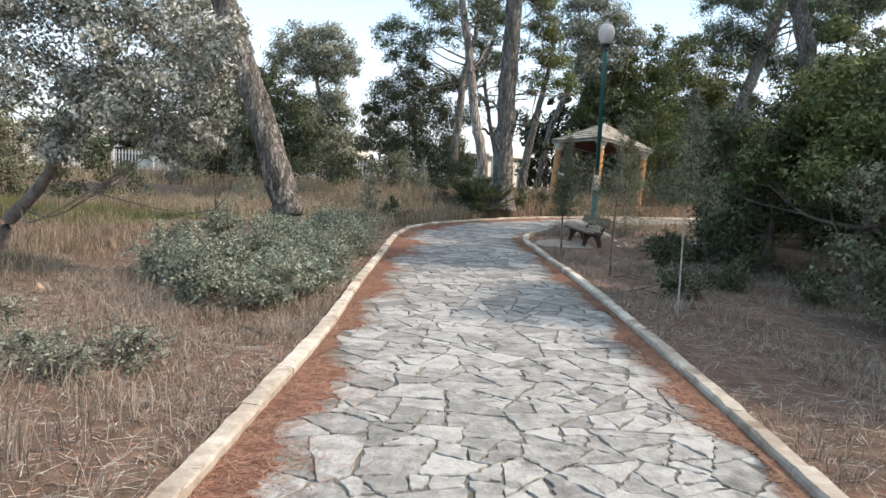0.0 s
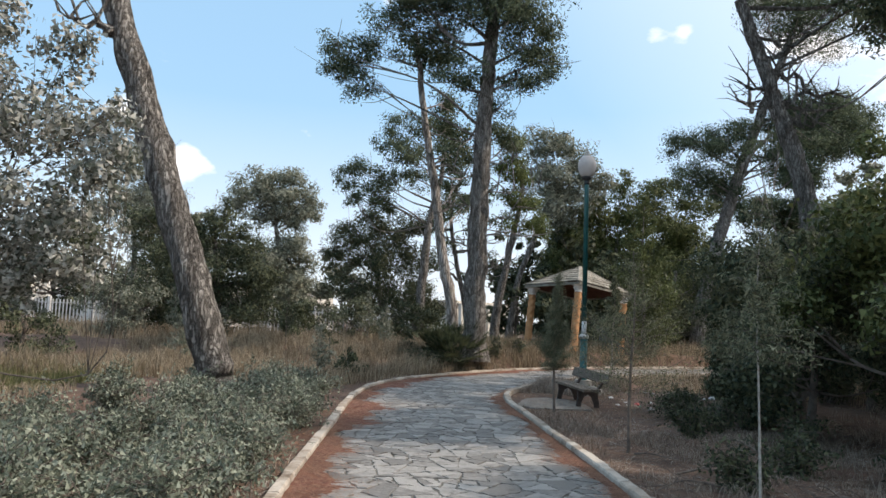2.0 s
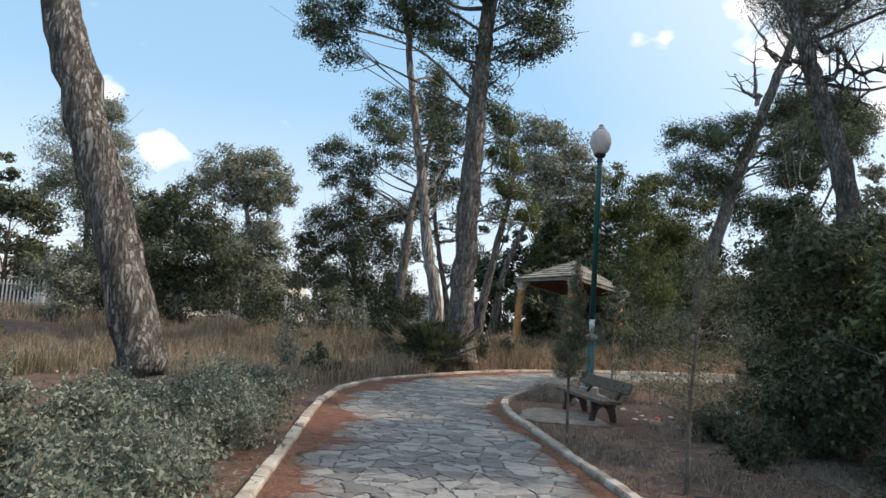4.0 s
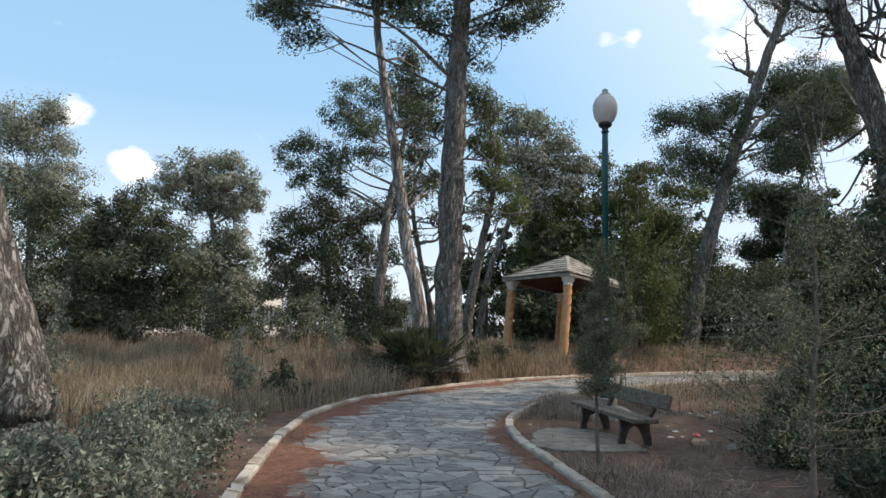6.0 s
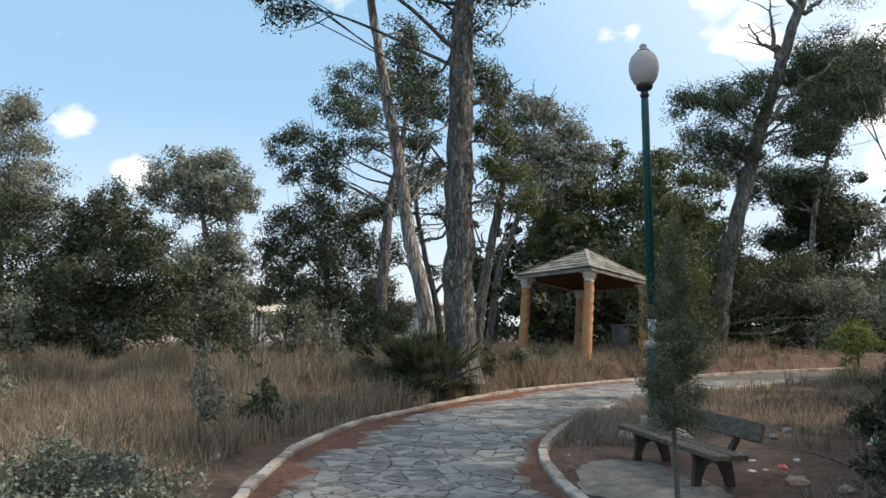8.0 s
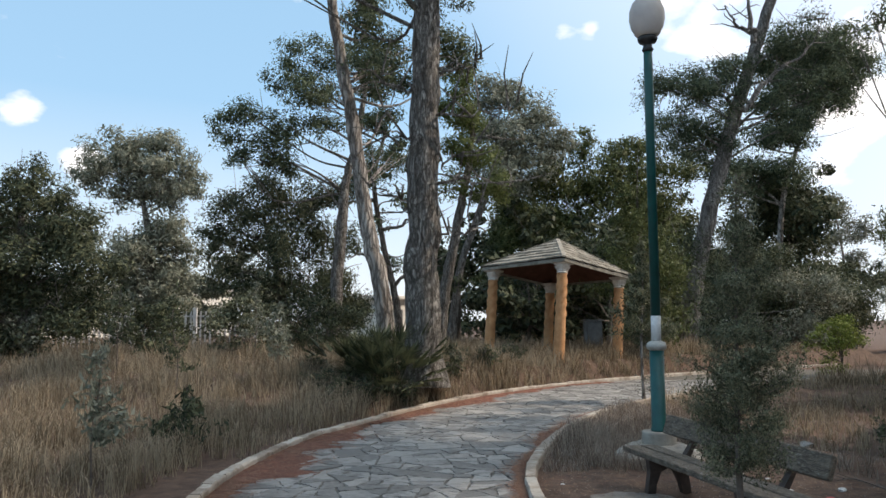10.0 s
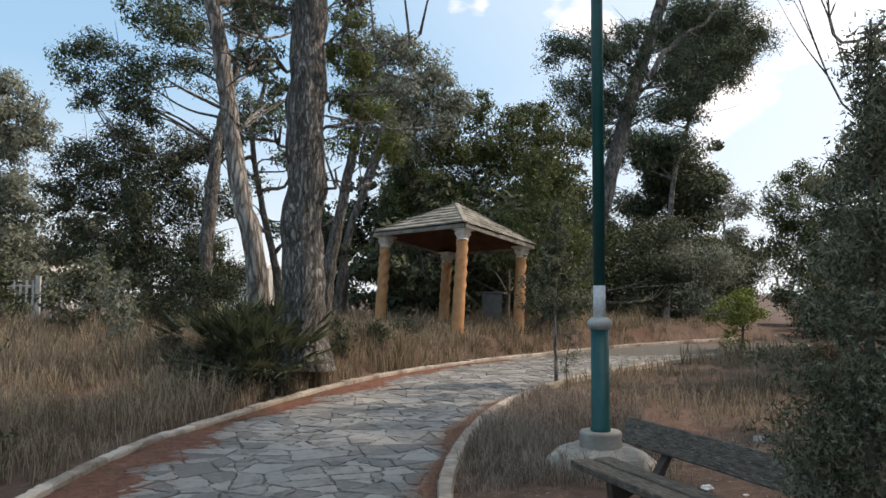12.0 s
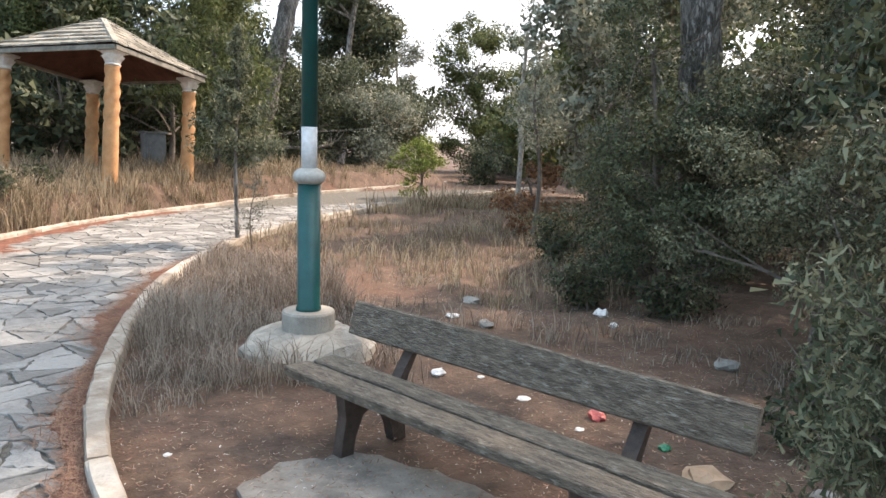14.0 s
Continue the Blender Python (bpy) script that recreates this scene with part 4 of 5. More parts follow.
def shrub(name, x, y, r, h, kind, label, leaf=0.045, n=1500, slim=0.28, seed=0, category="shrub", group="", low=0.08, stems=9):
    """A many-stemmed bush with leaves gathered round its twigs."""
    rng = np.random.default_rng(seed)
    z = float(height(x, y))
    e = thing(name, (x, y, z), label, category, group)
    lines, tips = [], []
    for _ in range(stems):
        a, lean = rng.uniform(0, 2 * np.pi), rng.uniform(0.15, 1.0)
        tip = np.array([np.cos(a) * r * lean * 0.8, np.sin(a) * r * lean * 0.8, h * rng.uniform(0.55, 0.95) * (1.1 - 0.45 * lean)])
        mid = tip * np.array([0.4, 0.4, 0.6]) + rng.normal(size=3) * 0.06 * r
        ln = spline([np.array([0, 0, -0.05]) + rng.normal(size=3) * [0.05, 0.05, 0], mid, tip], 4)
        lines.append((ln, np.linspace(0.008 + 0.012 * h / 2, 0.003, len(ln))))
        for k in range(2, len(ln)):
            for _ in range(3):
                t2 = ln[k] + rng.normal(size=3) * np.array([r, r, h * 0.7]) * 0.22
                t2[2] = max(t2[2], low * h)
                lines.append((np.array([ln[k], t2]), np.array([0.005, 0.002])))
                tips.append((t2, ln[k]))
    v, q = tubes(lines, 3)
    tagged(sheet("branchwork", v, q, TWIG, e), kind="stuff")
    pick = rng.integers(0, len(tips), n)
    f = rng.uniform(0.0, 1.15, (n, 1))
    a, b = np.array([t[0] for t in tips])[pick], np.array([t[1] for t in tips])[pick]
    c = b + (a - b) * f + rng.normal(size=(n, 3)) * np.array([r, r, h]) * 0.055
    c[:, 2] = np.maximum(c[:, 2], 0.02)
    v, q = leaf_cloud(c, leaf, slim, rng, 0.5)
    sheet("foliage", v, q, LEAVES[kind], e)
    return e


def juniper(name, x, y, h, r, kind, label, whorls=16, seed=0, bare=0.25, dense=60, trunk_mat=None, leaf=0.06, droop=0.0, r_trunk=0.025, category="young tree", waist=1.0):
    """A young conifer: a thin stem, tiers of side shoots and short sprays along them."""
    rng = np.random.default_rng(seed)
    z = float(height(x, y))
    e = thing(name, (x, y, z), label, category)
    stem = spline([(0, 0, -0.08), (rng.normal() * 0.03, rng.normal() * 0.03, h * 0.35), (rng.normal() * 0.05, rng.normal() * 0.05, h * 0.7), (0.03, 0.0, h)], 6)
    v, q = tubes([(stem, np.linspace(r_trunk, 0.004, len(stem)))], 8, 0.05, seed)
    sheet("trunk", v, q, trunk_mat or TWIG, e, smooth=True)
    lines, pts = [], []
    for k in range(whorls):
        f = bare + (1 - bare) * (k + rng.uniform(0, 0.6)) / whorls
        c = np.array([np.interp(f * h, stem[:, 2], stem[:, i]) for i in range(3)])
        reach = r * min(1.0, (1.05 - f) / 0.7) ** 1.15 * rng.uniform(0.8, 1.1) * min(1.0, waist + 2.0 * (f - bare))
        for _ in range(rng.integers(4, 7)):
            a = rng.uniform(0, 2 * np.pi)
            ln_ = reach * rng.uniform(0.55, 1.15)
            tip = c + np.array([np.cos(a) * ln_, np.sin(a) * ln_, ln_ * rng.uniform(0.1, 0.75) - droop * ln_])
            mid = (c + tip) / 2 + np.array([0, 0, -0.05 * ln_]) + rng.normal(size=3) * 0.03
            ln = spline([c, mid, tip], 4)
            lines.append((ln, np.linspace(0.005, 0.0015, len(ln))))
            n = max(6, int(dense * ln_ / r))
            g = rng.uniform(0.25, 1.05, n)
            p = np.stack([np.interp(g, np.linspace(0, 1, len(ln)), ln[:, i]) for i in range(3)], -1)
            pts.append(p + rng.normal(size=(n, 3)) * 0.07 * max(0.4, ln_ / 0.7))
    v, q = tubes(lines, 3)
    tagged(sheet("branchwork", v, q, TWIG, e), kind="stuff")
    v, q = leaf_cloud(np.concatenate(pts), leaf * 1.1, 0.16, rng, 0.8)
    sheet("foliage", v, q, LEAVES[kind], e)
    return e


# the leaning trunk beside the path
tree("stone_pine", "big pine with a thick leaning rough grey trunk behind low shrubs", [(-3.18, 13.5, 0.3), (-3.34, 13.5, 1.0), (-3.86, 13.5, 2.6), (-4.38, 13.5, 4.05), (-4.84, 13.5, 5.4), (-5.30, 13.5, 6.7), (-6.3, 13.6, 9.8), (-7.2, 13.8, 13)], 0.315, 0.19,
     [(-7.2, 13.8, 13.2, 1.6), (-5.5, 13, 13.7, 1.5), (-8.8, 15, 13, 1.6), (-7, 12, 14.6, 1.8), (-8, 16, 14.2, 1.6), (-5.8, 15.5, 14.6, 1.4)], "needle", leaf=0.2, density=600,
     dead=[[(-5.1, 13.5, 6.1), (-5.5, 13.2, 6.3), (-6.0, 13.0, 6.35)], [(-5.9, 13.5, 8.6), (-5.4, 13.3, 9.2), (-5.2, 13.2, 10.0)]])
# the silvery small-leaved tree near the path
# before it, an added pine: crown kept out of view, shading the path
tree("stone_pine", "tall pine added to shade the path with its out-of-view crown", [(13.5, 19.5, 0.0), (13.2, 19.6, 4), (12.4, 19.8, 8), (11.8, 20, 12.4)], 0.26, 0.12,
     [(9.6, 18.5, 12.9, 1.7), (11, 20.5, 13.4, 2.0), (12.6, 18.6, 13.6, 2.0), (10.6, 22.4, 13.2, 1.8), (13, 21.6, 13.8, 2.0), (9.6, 20.4, 13.0, 1.5), (11.6, 17.0, 13.2, 1.6), (11.2, 16.2, 10.4, 1.5), (12.4, 14.6, 11.2, 1.7), (11.6, 19.2, 10.2, 1.4), (13.4, 17.4, 10.8, 1.7), (12.8, 21.8, 10.8, 1.5), (14.2, 19.6, 11.4, 1.7)], "needle", leaf=0.2, density=600)
silver = [(-5.6, 7.6, 2.5, 0.9), (-4.7, 7.4, 2.3, 0.8), (-3.9, 7.3, 2.0, 0.75), (-3.2, 7.2, 2.3, 0.7), (-4.2, 7.2, 3.0, 0.9), (-5.2, 7.2, 3.4, 0.9), (-3.4, 7.3, 3.1, 0.7), (-2.7, 7.0, 2.9, 0.5), (-2.4, 7.0, 2.5, 0.34),
          (-4.4, 7.4, 3.8, 0.7), (-6.3, 7.5, 3.3, 0.9), (-6.6, 7.8, 2.3, 0.8), (-3.3, 7.4, 1.6, 0.5), (-2.9, 7.4, 1.9, 0.5), (-6.9, 7.6, 4.0, 0.9), (-4.9, 7.6, 1.5, 0.5), (-2.3, 6.8, 3.0, 0.25), (-3.0, 7.2, 3.7, 0.35), (-3.7, 7.2, 4.1, 0.4)]
tree("olive_tree", "small silvery-leaved tree with a crooked forked trunk", [(-6.3, 9.0, 0.0), (-6.1, 9.0, 0.6), (-5.5, 8.9, 1.2), (-5.0, 8.7, 2.0), (-4.6, 8.5, 2.7)], 0.11, 0.05,
     [(x - 0.15, y + 1.0, z + 0.28, r * 0.92) for x, y, z, r in silver], "silver", leaf=0.066, density=3300, slim=0.32, bark=TWIG, limb_scale=0.45)

# dense bushes on the sunny side
def big_bush(label, x, y, r, h, kind, seed, leaf=0.11, dens=900, name="bush", spires=0):
    rng = np.random.default_rng(seed)
    z = float(height(x, y))
    cl = []
    for k in range(22):
        a, f = rng.uniform(0, 2 * np.pi), math.sqrt(rng.uniform(0.05, 1))
        zz = rng.uniform(0.10, 0.88)
        k2 = math.sqrt(max(0.08, 1 - (2 * zz - 0.75) ** 2 * 0.75))
        cl.append((x + math.cos(a) * r * f * k2, y + math.sin(a) * r * f * k2, z + zz * h, r * rng.uniform(0.26, 0.40)))
    for k in range(spires):
        a = rng.uniform(0, 2 * np.pi)
        cl.append((x + math.cos(a) * r * 0.5, y + math.sin(a) * r * 0.5, z + h * rng.uniform(0.92, 1.06), r * 0.13))
    return tree(name, label, [(x, y, z), (x + 0.1, y, z + h * 0.35), (x, y + 0.1, z + h * 0.7)], 0.05 * r, 0.02, cl, kind, leaf=leaf, density=dens, slim=0.3, bark=TWIG, category="bush")


GLOSSY = "dense dark evergreen bush with glossy leaves beside the path"
big_bush(GLOSSY, 7.1, 11.4, 2.2, 4.3, "green", 21, 0.105, 1300, spires=6)
big_bush("dense dark evergreen bush shading the dry verge", 7.0, 15.2, 1.8, 3.6, "dark", 22, 0.09, 1500, spires=4)
# unseen oak, added only for the shadow it throws on the verge
big_bush("tall evergreen oak added out of view to shade the verge", 13.0, 5.6, 4.2, 12.0, "dark", 35, 0.24, 480)
big_bush("dark thicket bush with dense small leaves", 6.2, 13.2, 1.5, 3.3, "dark", 34, 0.09, 1500, spires=3)
big_bush("olive-green bush with fine leaves and dry twigs", 6.4, 7.6, 1.5, 2.7, "juniper", 23, 0.07, 1900)
big_bush("dark spreading bush over bare soil", 9.9, 18.0, 1.9, 4.7, "juniper", 24, 0.055, 2800, spires=4)
big_bush("dense dark bush spreading down to the bare soil", 8.9, 20.0, 1.5, 4.0, "dark", 36, 0.05, 3600, spires=4)
big_bush("low dark bush with fine leaves at the edge of the clearing", 7.9, 19.2, 0.9, 1.5, "dark", 37, 0.042, 4200)
big_bush("tall green bush with yellowish young leaves", 11.8, 17.2, 2.7, 6.6, "olive", 25, 0.13, 800, spires=6)
big_bush("dark green bush at the edge of the clearing", 13.0, 21.2, 1.9, 4.0, "dark", 26, 0.09, 1300, spires=3)
big_bush("grey-green bush with wiry twigs behind the bench", 6.75, 17.0, 1.05, 2.2, "juniper", 27, 0.036, 6500)
big_bush("tall dark evergreen behind the bushes", 14.5, 24.5, 2.8, 6.6, "olive", 28, 0.16, 700, spires=5)
# stands outside the camera's view; added this tall to block sun from the path
big_bush("dark evergreen oak added out of view to shade the path", 13.2, 12.0, 4.6, 15.0, "olive", 29, 0.24, 620, spires=6)
# added bush, never in view, that keeps sun off the near verge
big_bush("dense evergreen bush added out of view to shade the verge", 7.7, 4.4, 1.9, 4.2, "green", 33, 0.12, 700)
big_bush("tall evergreen at the end of the thicket", 18.5, 28.5, 3.0, 7.5, "green", 30, 0.18, 600, spires=5)
big_bush("bright yellow-green rounded bush in the dry grass", 14.1, 31.3, 0.85, 1.9, "bright", 31, 0.08, 1400)
big_bush("rust-brown withered bush in dry grass", 11.2, 24.2, 0.7, 1.5, "rust", 32, 0.08, 900)
for k, (x, y, r, h) in enumerate([(-9.5, 33, 1.6, 2.2), (-6.4, 34, 1.3, 1.7), (-3.4, 33.5, 1.4, 2.0), (-12.5, 31, 1.8, 2.6), (-1.2, 35, 1.4, 1.9), (-20, 30, 2.4, 3.4), (-14, 38, 2.2, 3.0), (9.5, 40, 2.2, 2.8), (13.5, 42, 2.4, 3.4), (18, 40, 2.4, 3.2),
                              (-12, 23, 1.4, 2.4), (-15.5, 21, 2.0, 3.2), (26, 39, 2.0, 2.4), (29, 41, 2.4, 2.8), (32.5, 43, 2.4, 3.0), (36, 44, 2.6, 3.2), (22.5, 37, 1.8, 2.0)]):
    big_bush("grey-green undergrowth bush at the back of the grass", x, y, r, h, ("olive", "dark", "juniper")[k % 3], 40 + k, 0.11, 700)

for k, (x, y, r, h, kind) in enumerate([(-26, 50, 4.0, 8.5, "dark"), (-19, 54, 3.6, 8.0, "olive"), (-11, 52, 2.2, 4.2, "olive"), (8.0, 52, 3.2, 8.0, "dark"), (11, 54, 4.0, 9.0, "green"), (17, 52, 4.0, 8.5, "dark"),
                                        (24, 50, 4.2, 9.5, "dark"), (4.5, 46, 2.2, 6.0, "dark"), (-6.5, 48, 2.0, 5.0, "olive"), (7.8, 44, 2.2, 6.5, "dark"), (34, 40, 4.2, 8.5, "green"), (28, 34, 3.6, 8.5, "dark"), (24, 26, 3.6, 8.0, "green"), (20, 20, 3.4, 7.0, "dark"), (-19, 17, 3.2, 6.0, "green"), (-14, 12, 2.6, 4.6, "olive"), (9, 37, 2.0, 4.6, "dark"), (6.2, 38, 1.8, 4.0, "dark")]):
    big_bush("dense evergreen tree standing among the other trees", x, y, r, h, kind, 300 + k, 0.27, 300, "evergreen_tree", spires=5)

tree("stone_pine", "dark pine with many bare crooked limbs behind the big trunks", [(1.5, 39.5, 0.3), (1.3, 39.5, 2.4), (0.8, 39.5, 4.6), (0.4, 39.5, 7.2), (0.9, 39.5, 9.4)], 0.16, 0.06,
     [(-0.6, 39.5, 4.6, 0.6), (0.4, 39.8, 5.6, 0.7), (1.6, 39.4, 6.4, 0.75), (2.4, 39.6, 4.9, 0.6), (0.9, 39.5, 7.8, 0.9), (-0.5, 39.6, 7.0, 0.7), (2.2, 39.4, 8.3, 0.8), (1.4, 39.5, 3.9, 0.5), (2.9, 39.5, 6.9, 0.6), (0.6, 39.5, 9.6, 0.8)],
     "needle", leaf=0.2, density=420,
     dead=[[(1.2, 39.5, 3.0), (2.0, 39.3, 3.7), (2.9, 39.2, 4.0)], [(1.0, 39.5, 3.8), (0.1, 39.3, 4.2), (-0.8, 39.2, 4.1)], [(0.7, 39.5, 5.2), (1.7, 39.3, 5.5), (2.9, 39.2, 5.9)], [(0.5, 39.5, 6.4), (-0.4, 39.3, 6.3), (-1.3, 39.2, 6.0)]])

# young trees
juniper("sapling", 3.17, 7.75, 2.75, 0.8, "juniper", "thin pale-stemmed sapling with sparse drooping shoots", 16, 51, 0.5, 190, PALE_STEM, 0.04, 0.35, 0.013)
juniper("juniper", 2.50, 14.95, 2.6, 0.47, "juniper", "young juniper with a dense grey-green crown beside the bench", 32, 52, 0.30, 560, None, 0.021, 0.0, 0.026, waist=0.55)
juniper("juniper", 2.95, 11.3, 2.65, 0.98, "juniper", "young juniper with wide sparse grey-green shoots", 17, 53, 0.30, 300, None, 0.026, 0.0, 0.028)
juniper("juniper", 5.8, 25.2, 3.3, 0.75, "juniper", "slender young juniper at the path's bend", 18, 54, 0.36, 200, PALE_BARK, 0.07, 0.0, 0.04)
juniper("conifer", 8.9, 33.3, 7.0, 1.6, "green", "dark green conifer standing beside the pavilion", 34, 58, 0.06, 150, BARK, 0.13, 0.1, 0.11, category="conifer")
juniper("sapling", 9.9, 22.9, 3.4, 1.0, "olive", "young tree with a dark thin trunk in the clearing", 13, 55, 0.48, 130, None, 0.07, 0.0, 0.05)
juniper("sapling", 5.75, 24.6, 1.4, 0.4, "sparse", "grey wiry sapling with few leaves", 10, 56, 0.2, 24, None, 0.04, 0.0, 0.012)
for k, (x, y, h) in enumerate([(-2.4, 18.4, 1.45), (-2.0, 20.2, 0.9), (-6.5, 21, 1.8), (-3.2, 24.5, 2.2), (-1.6, 26.4, 1.6), (-7.6, 12.8, 1.6), (-8.6, 26, 2.3), (-5.2, 27.5, 2.0), (-2.6, 29.5, 2.2)]):
    juniper("sapling", x, y, h, 0.45, "dark" if k % 2 else "olive", "small sapling with dark leaves standing in dry grass", 9, 60 + k, 0.3, 34, None, 0.085, 0.1, 0.013)

tree("sapling", "thin pale speckled trunk of a young tree in the clearing", [(12.7, 26.0, 0.0), (12.75, 26, 1.5), (12.7, 26, 2.8), (12.8, 26, 4.0)], 0.06, 0.04,
     [(12.9, 26, 4.4, 0.5), (12.4, 26.2, 4.0, 0.4), (13.2, 26.1, 4.9, 0.5)], "olive", leaf=0.1, density=700, limb_scale=0.5, bark=PALE_STEM)

# low shrubs along the kerb
rng_s = random.Random(3)
spots = [(-1.75, 9.6), (-2.5, 9.2), (-3.3, 9.5), (-2.1, 10.5), (-2.9, 10.6), (-3.8, 10.7), (-1.95, 11.5), (-2.8, 11.8), (-3.7, 12.0), (-4.6, 11.6), (-2.2, 12.6), (-3.2, 13.0), (-4.5, 13.0), (-5.5, 12.4), (-2.3, 13.7), (-3.4, 14.0), (-4.7, 9.9), (-5.6, 10.8), (-1.6, 8.4), (-2.3, 8.2), (-2.5, 15.0), (-6.4, 13.6), (-1.72, 12.4), (-1.85, 13.3), (-1.7, 11.0), (-1.95, 14.3), (-1.6, 10.3)]
spots = [(x, 6.5 + 1.2 * (y - 8.2)) for x, y in spots]
spots += [(-1.3, 7.6), (-1.75, 7.4), (-2.6, 7.3), (-3.2, 7.9), (-1.45, 8.9), (-3.6, 8.8), (-1.55, 12.2), (-1.7, 14.4), (-2.6, 9.6)]
spots = [(x, y) for x, y in spots if x > -4.3]
spots = [(min(x, float(side_x(KERB_L, y)) - 0.62), y) for x, y in spots]
for k, (x, y) in enumerate(spots):
    shrub("shrub", x, y, rng_s.uniform(0.5, 0.68), rng_s.uniform(0.5, 0.78), "shrub", "low grey-green shrub growing along the kerb", 0.042, 4200, 0.3, 100 + k, group="low shrubs beside the path", stems=12)
for k, (x, y) in enumerate([(-2.15, 3.75), (-2.5, 3.95), (-1.95, 4.25), (-2.8, 3.7), (-3.6, 5.2)]):
    shrub("shrub", x, y, 0.45, 0.32, "shrub", "low green shrub in withered grass", 0.04, 900, 0.25, 140 + k, group="low shrubs in withered grass")
for k, (x, y) in enumerate([(0.3, 24.5), (0.9, 24.9), (1.6, 26.2), (-0.5, 25.2), (2.1, 27.0), (3.0, 28.0), (0.5, 26.3), (3.9, 29.2), (-0.9, 26.4), (1.5, 27.2), (2.3, 28.2), (-0.2, 24.4), (0.1, 25.2)]):
    shrub("weed", x, y, 0.5, 0.55, "dark", "low dark green weeds in dry grass near the pine", 0.075, 700, 0.22, 180 + k, group="weeds round the pine", stems=8)
for k, (x, y) in enumerate([(3.6, 9.2), (4.6, 10.2), (5.6, 9.6), (4.2, 12.6), (5.0, 13.6), (4.7, 14.8), (7.4, 18.6), (8.0, 20.0), (7.0, 19.4), (8.6, 21.2), (5.2, 16.2), (5.6, 12.2)]):
    shrub("shrub", x, y, 0.55, 0.55, "dark", "low dark shrub at the foot of the thicket", 0.055, 1500, 0.28, 160 + k, group="low shrubs under the thicket")


# fan palm at the foot of the big pine
def fan_palm(x, y, seed, label):
    rng = np.random.default_rng(seed)
    e = thing("dwarf_palm", (x, y, float(height(x, y))), label, "palm")
    for _ in range(40):
        a, up = rng.uniform(0, 2 * np.pi), rng.uniform(0.2, 1.2)
        ln = rng.uniform(0.5, 1.15)
        d = np.array([np.cos(a) * np.cos(up), np.sin(a) * np.cos(up), np.sin(up)])
        side = np.cross(d, [0, 0, 1.0])
        side /= np.linalg.norm(side) + 1e-9
        hub = d * ln
        vs, fs = [], []
        for k in np.linspace(-1.15, 1.15, 13):
            w = d * np.cos(k) + side * np.sin(k)
            tip = hub + w * rng.uniform(0.4, 0.58) + np.array([0, 0, -0.08 * abs(k)])
            n = np.cross(w, [0.3, 0.2, 1.0])
            n /= np.linalg.norm(n)
            mid = hub + w * 0.2
            i = len(vs)
            vs += [hub, mid + n * 0.02, tip, mid - n * 0.02]
            fs.append([i, i + 1, i + 2, i + 3])
        n = np.cross(d, [0.1, 0.3, 1.0]) * 0.012
        i = len(vs)
        vs += [np.zeros(3) + n, hub + n * 0.6, hub - n * 0.6, np.zeros(3) - n]
        fs.append([i, i + 1, i + 2, i + 3])
        sheet("frond", np.array(vs), np.array(fs), LEAVES["dark"], e)


fan_palm(0.65, 25.0, 71, "spiky dwarf fan palm at the foot of a pine")
fan_palm(0.1, 25.6, 72, "spiky dwarf fan palm in dry grass")
fan_palm(0.85, 25.5, 73, "spiky dwarf fan palm at the foot of a pine")


# ---- fence and houses beyond the trees ----
def fence(x0, x1, y, z, label):
    e = tagged(new("fence"), label, "fence", kind="structure")
    n = int((x1 - x0) / 2.4)
    for k in range(n + 1):
        x = x0 + (x1 - x0) * k / n
        bm = bmesh.new()
        bar(bm, (x, y, z - 0.2), (x, y, z + 2.1), 0.16, 0.16)
        soften(bm, 0.01)
        part("post", bm, FENCE, e)
    for zz in (0.25, 1.75):
        bm = bmesh.new()
        bar(bm, (x0, y, z + zz), (x1, y, z + zz), 0.04, 0.05)
        part("rail", bm, FENCE, e)
    me = None
    for k in range(int((x1 - x0) / 0.2)):
        x = x0 + 0.1 + 0.2 * k
        if me is None:
            bm = bmesh.new()
            bar(bm, (0, 0, 0.1), (0, 0, 1.95), 0.07, 0.03)
            first = part("picket", bm, FENCE, e)
            me = first.data
            first.location = (x, y, z)
        else:
            ob = new("picket", me)
            ob.parent, ob.location = e, (x, y, z)


fence(-34, -2, 42, 0.1, "white-painted picket fence behind the trees")


def house(x, y, w, d, h, label):
    e = thing("house", (x, y, 0), label, "house", rz=48)
    bm = bmesh.new()
    bar(bm, (0, -d / 2, h / 2), (0, d / 2, h / 2), w, h)
    part("wall", bm, HOUSE_WALL, e)
    bm = bmesh.new()
    bar(bm, (0, -d / 2 - 0.3, h + 0.12), (0, d / 2 + 0.3, h + 0.12), w + 0.6, 0.24)
    soften(bm, 0.03)
    part("roof", bm, HOUSE_WALL, e)
    for k in range(int(w / 3.2)):
        bm = bmesh.new()
        bar(bm, (-w / 2 + 1.6 + 3.2 * k, -d / 2 - 0.02, 1.7), (-w / 2 + 1.6 + 3.2 * k, -d / 2 + 0.1, 1.7), 1.1, 1.3)
        win = part("window", bm, BOX_GREY, e)
        bm = bmesh.new()
        bar(bm, (-w / 2 + 1.6 + 3.2 * k, -d / 2 - 0.12, 1.0), (-w / 2 + 1.6 + 3.2 * k, -d / 2 + 0.05, 1.0), 1.3, 0.09)
        part("sill", bm, HOUSE_WALL, win)
        bm = bmesh.new()
        bar(bm, (-w / 2 + 3.2 * k + 0.1, -d / 2 - 0.5, 0), (-w / 2 + 3.2 * k + 0.1, -d / 2 - 0.5, h), 0.3, 0.3)
        part("pillar", bm, HOUSE_WALL, e)


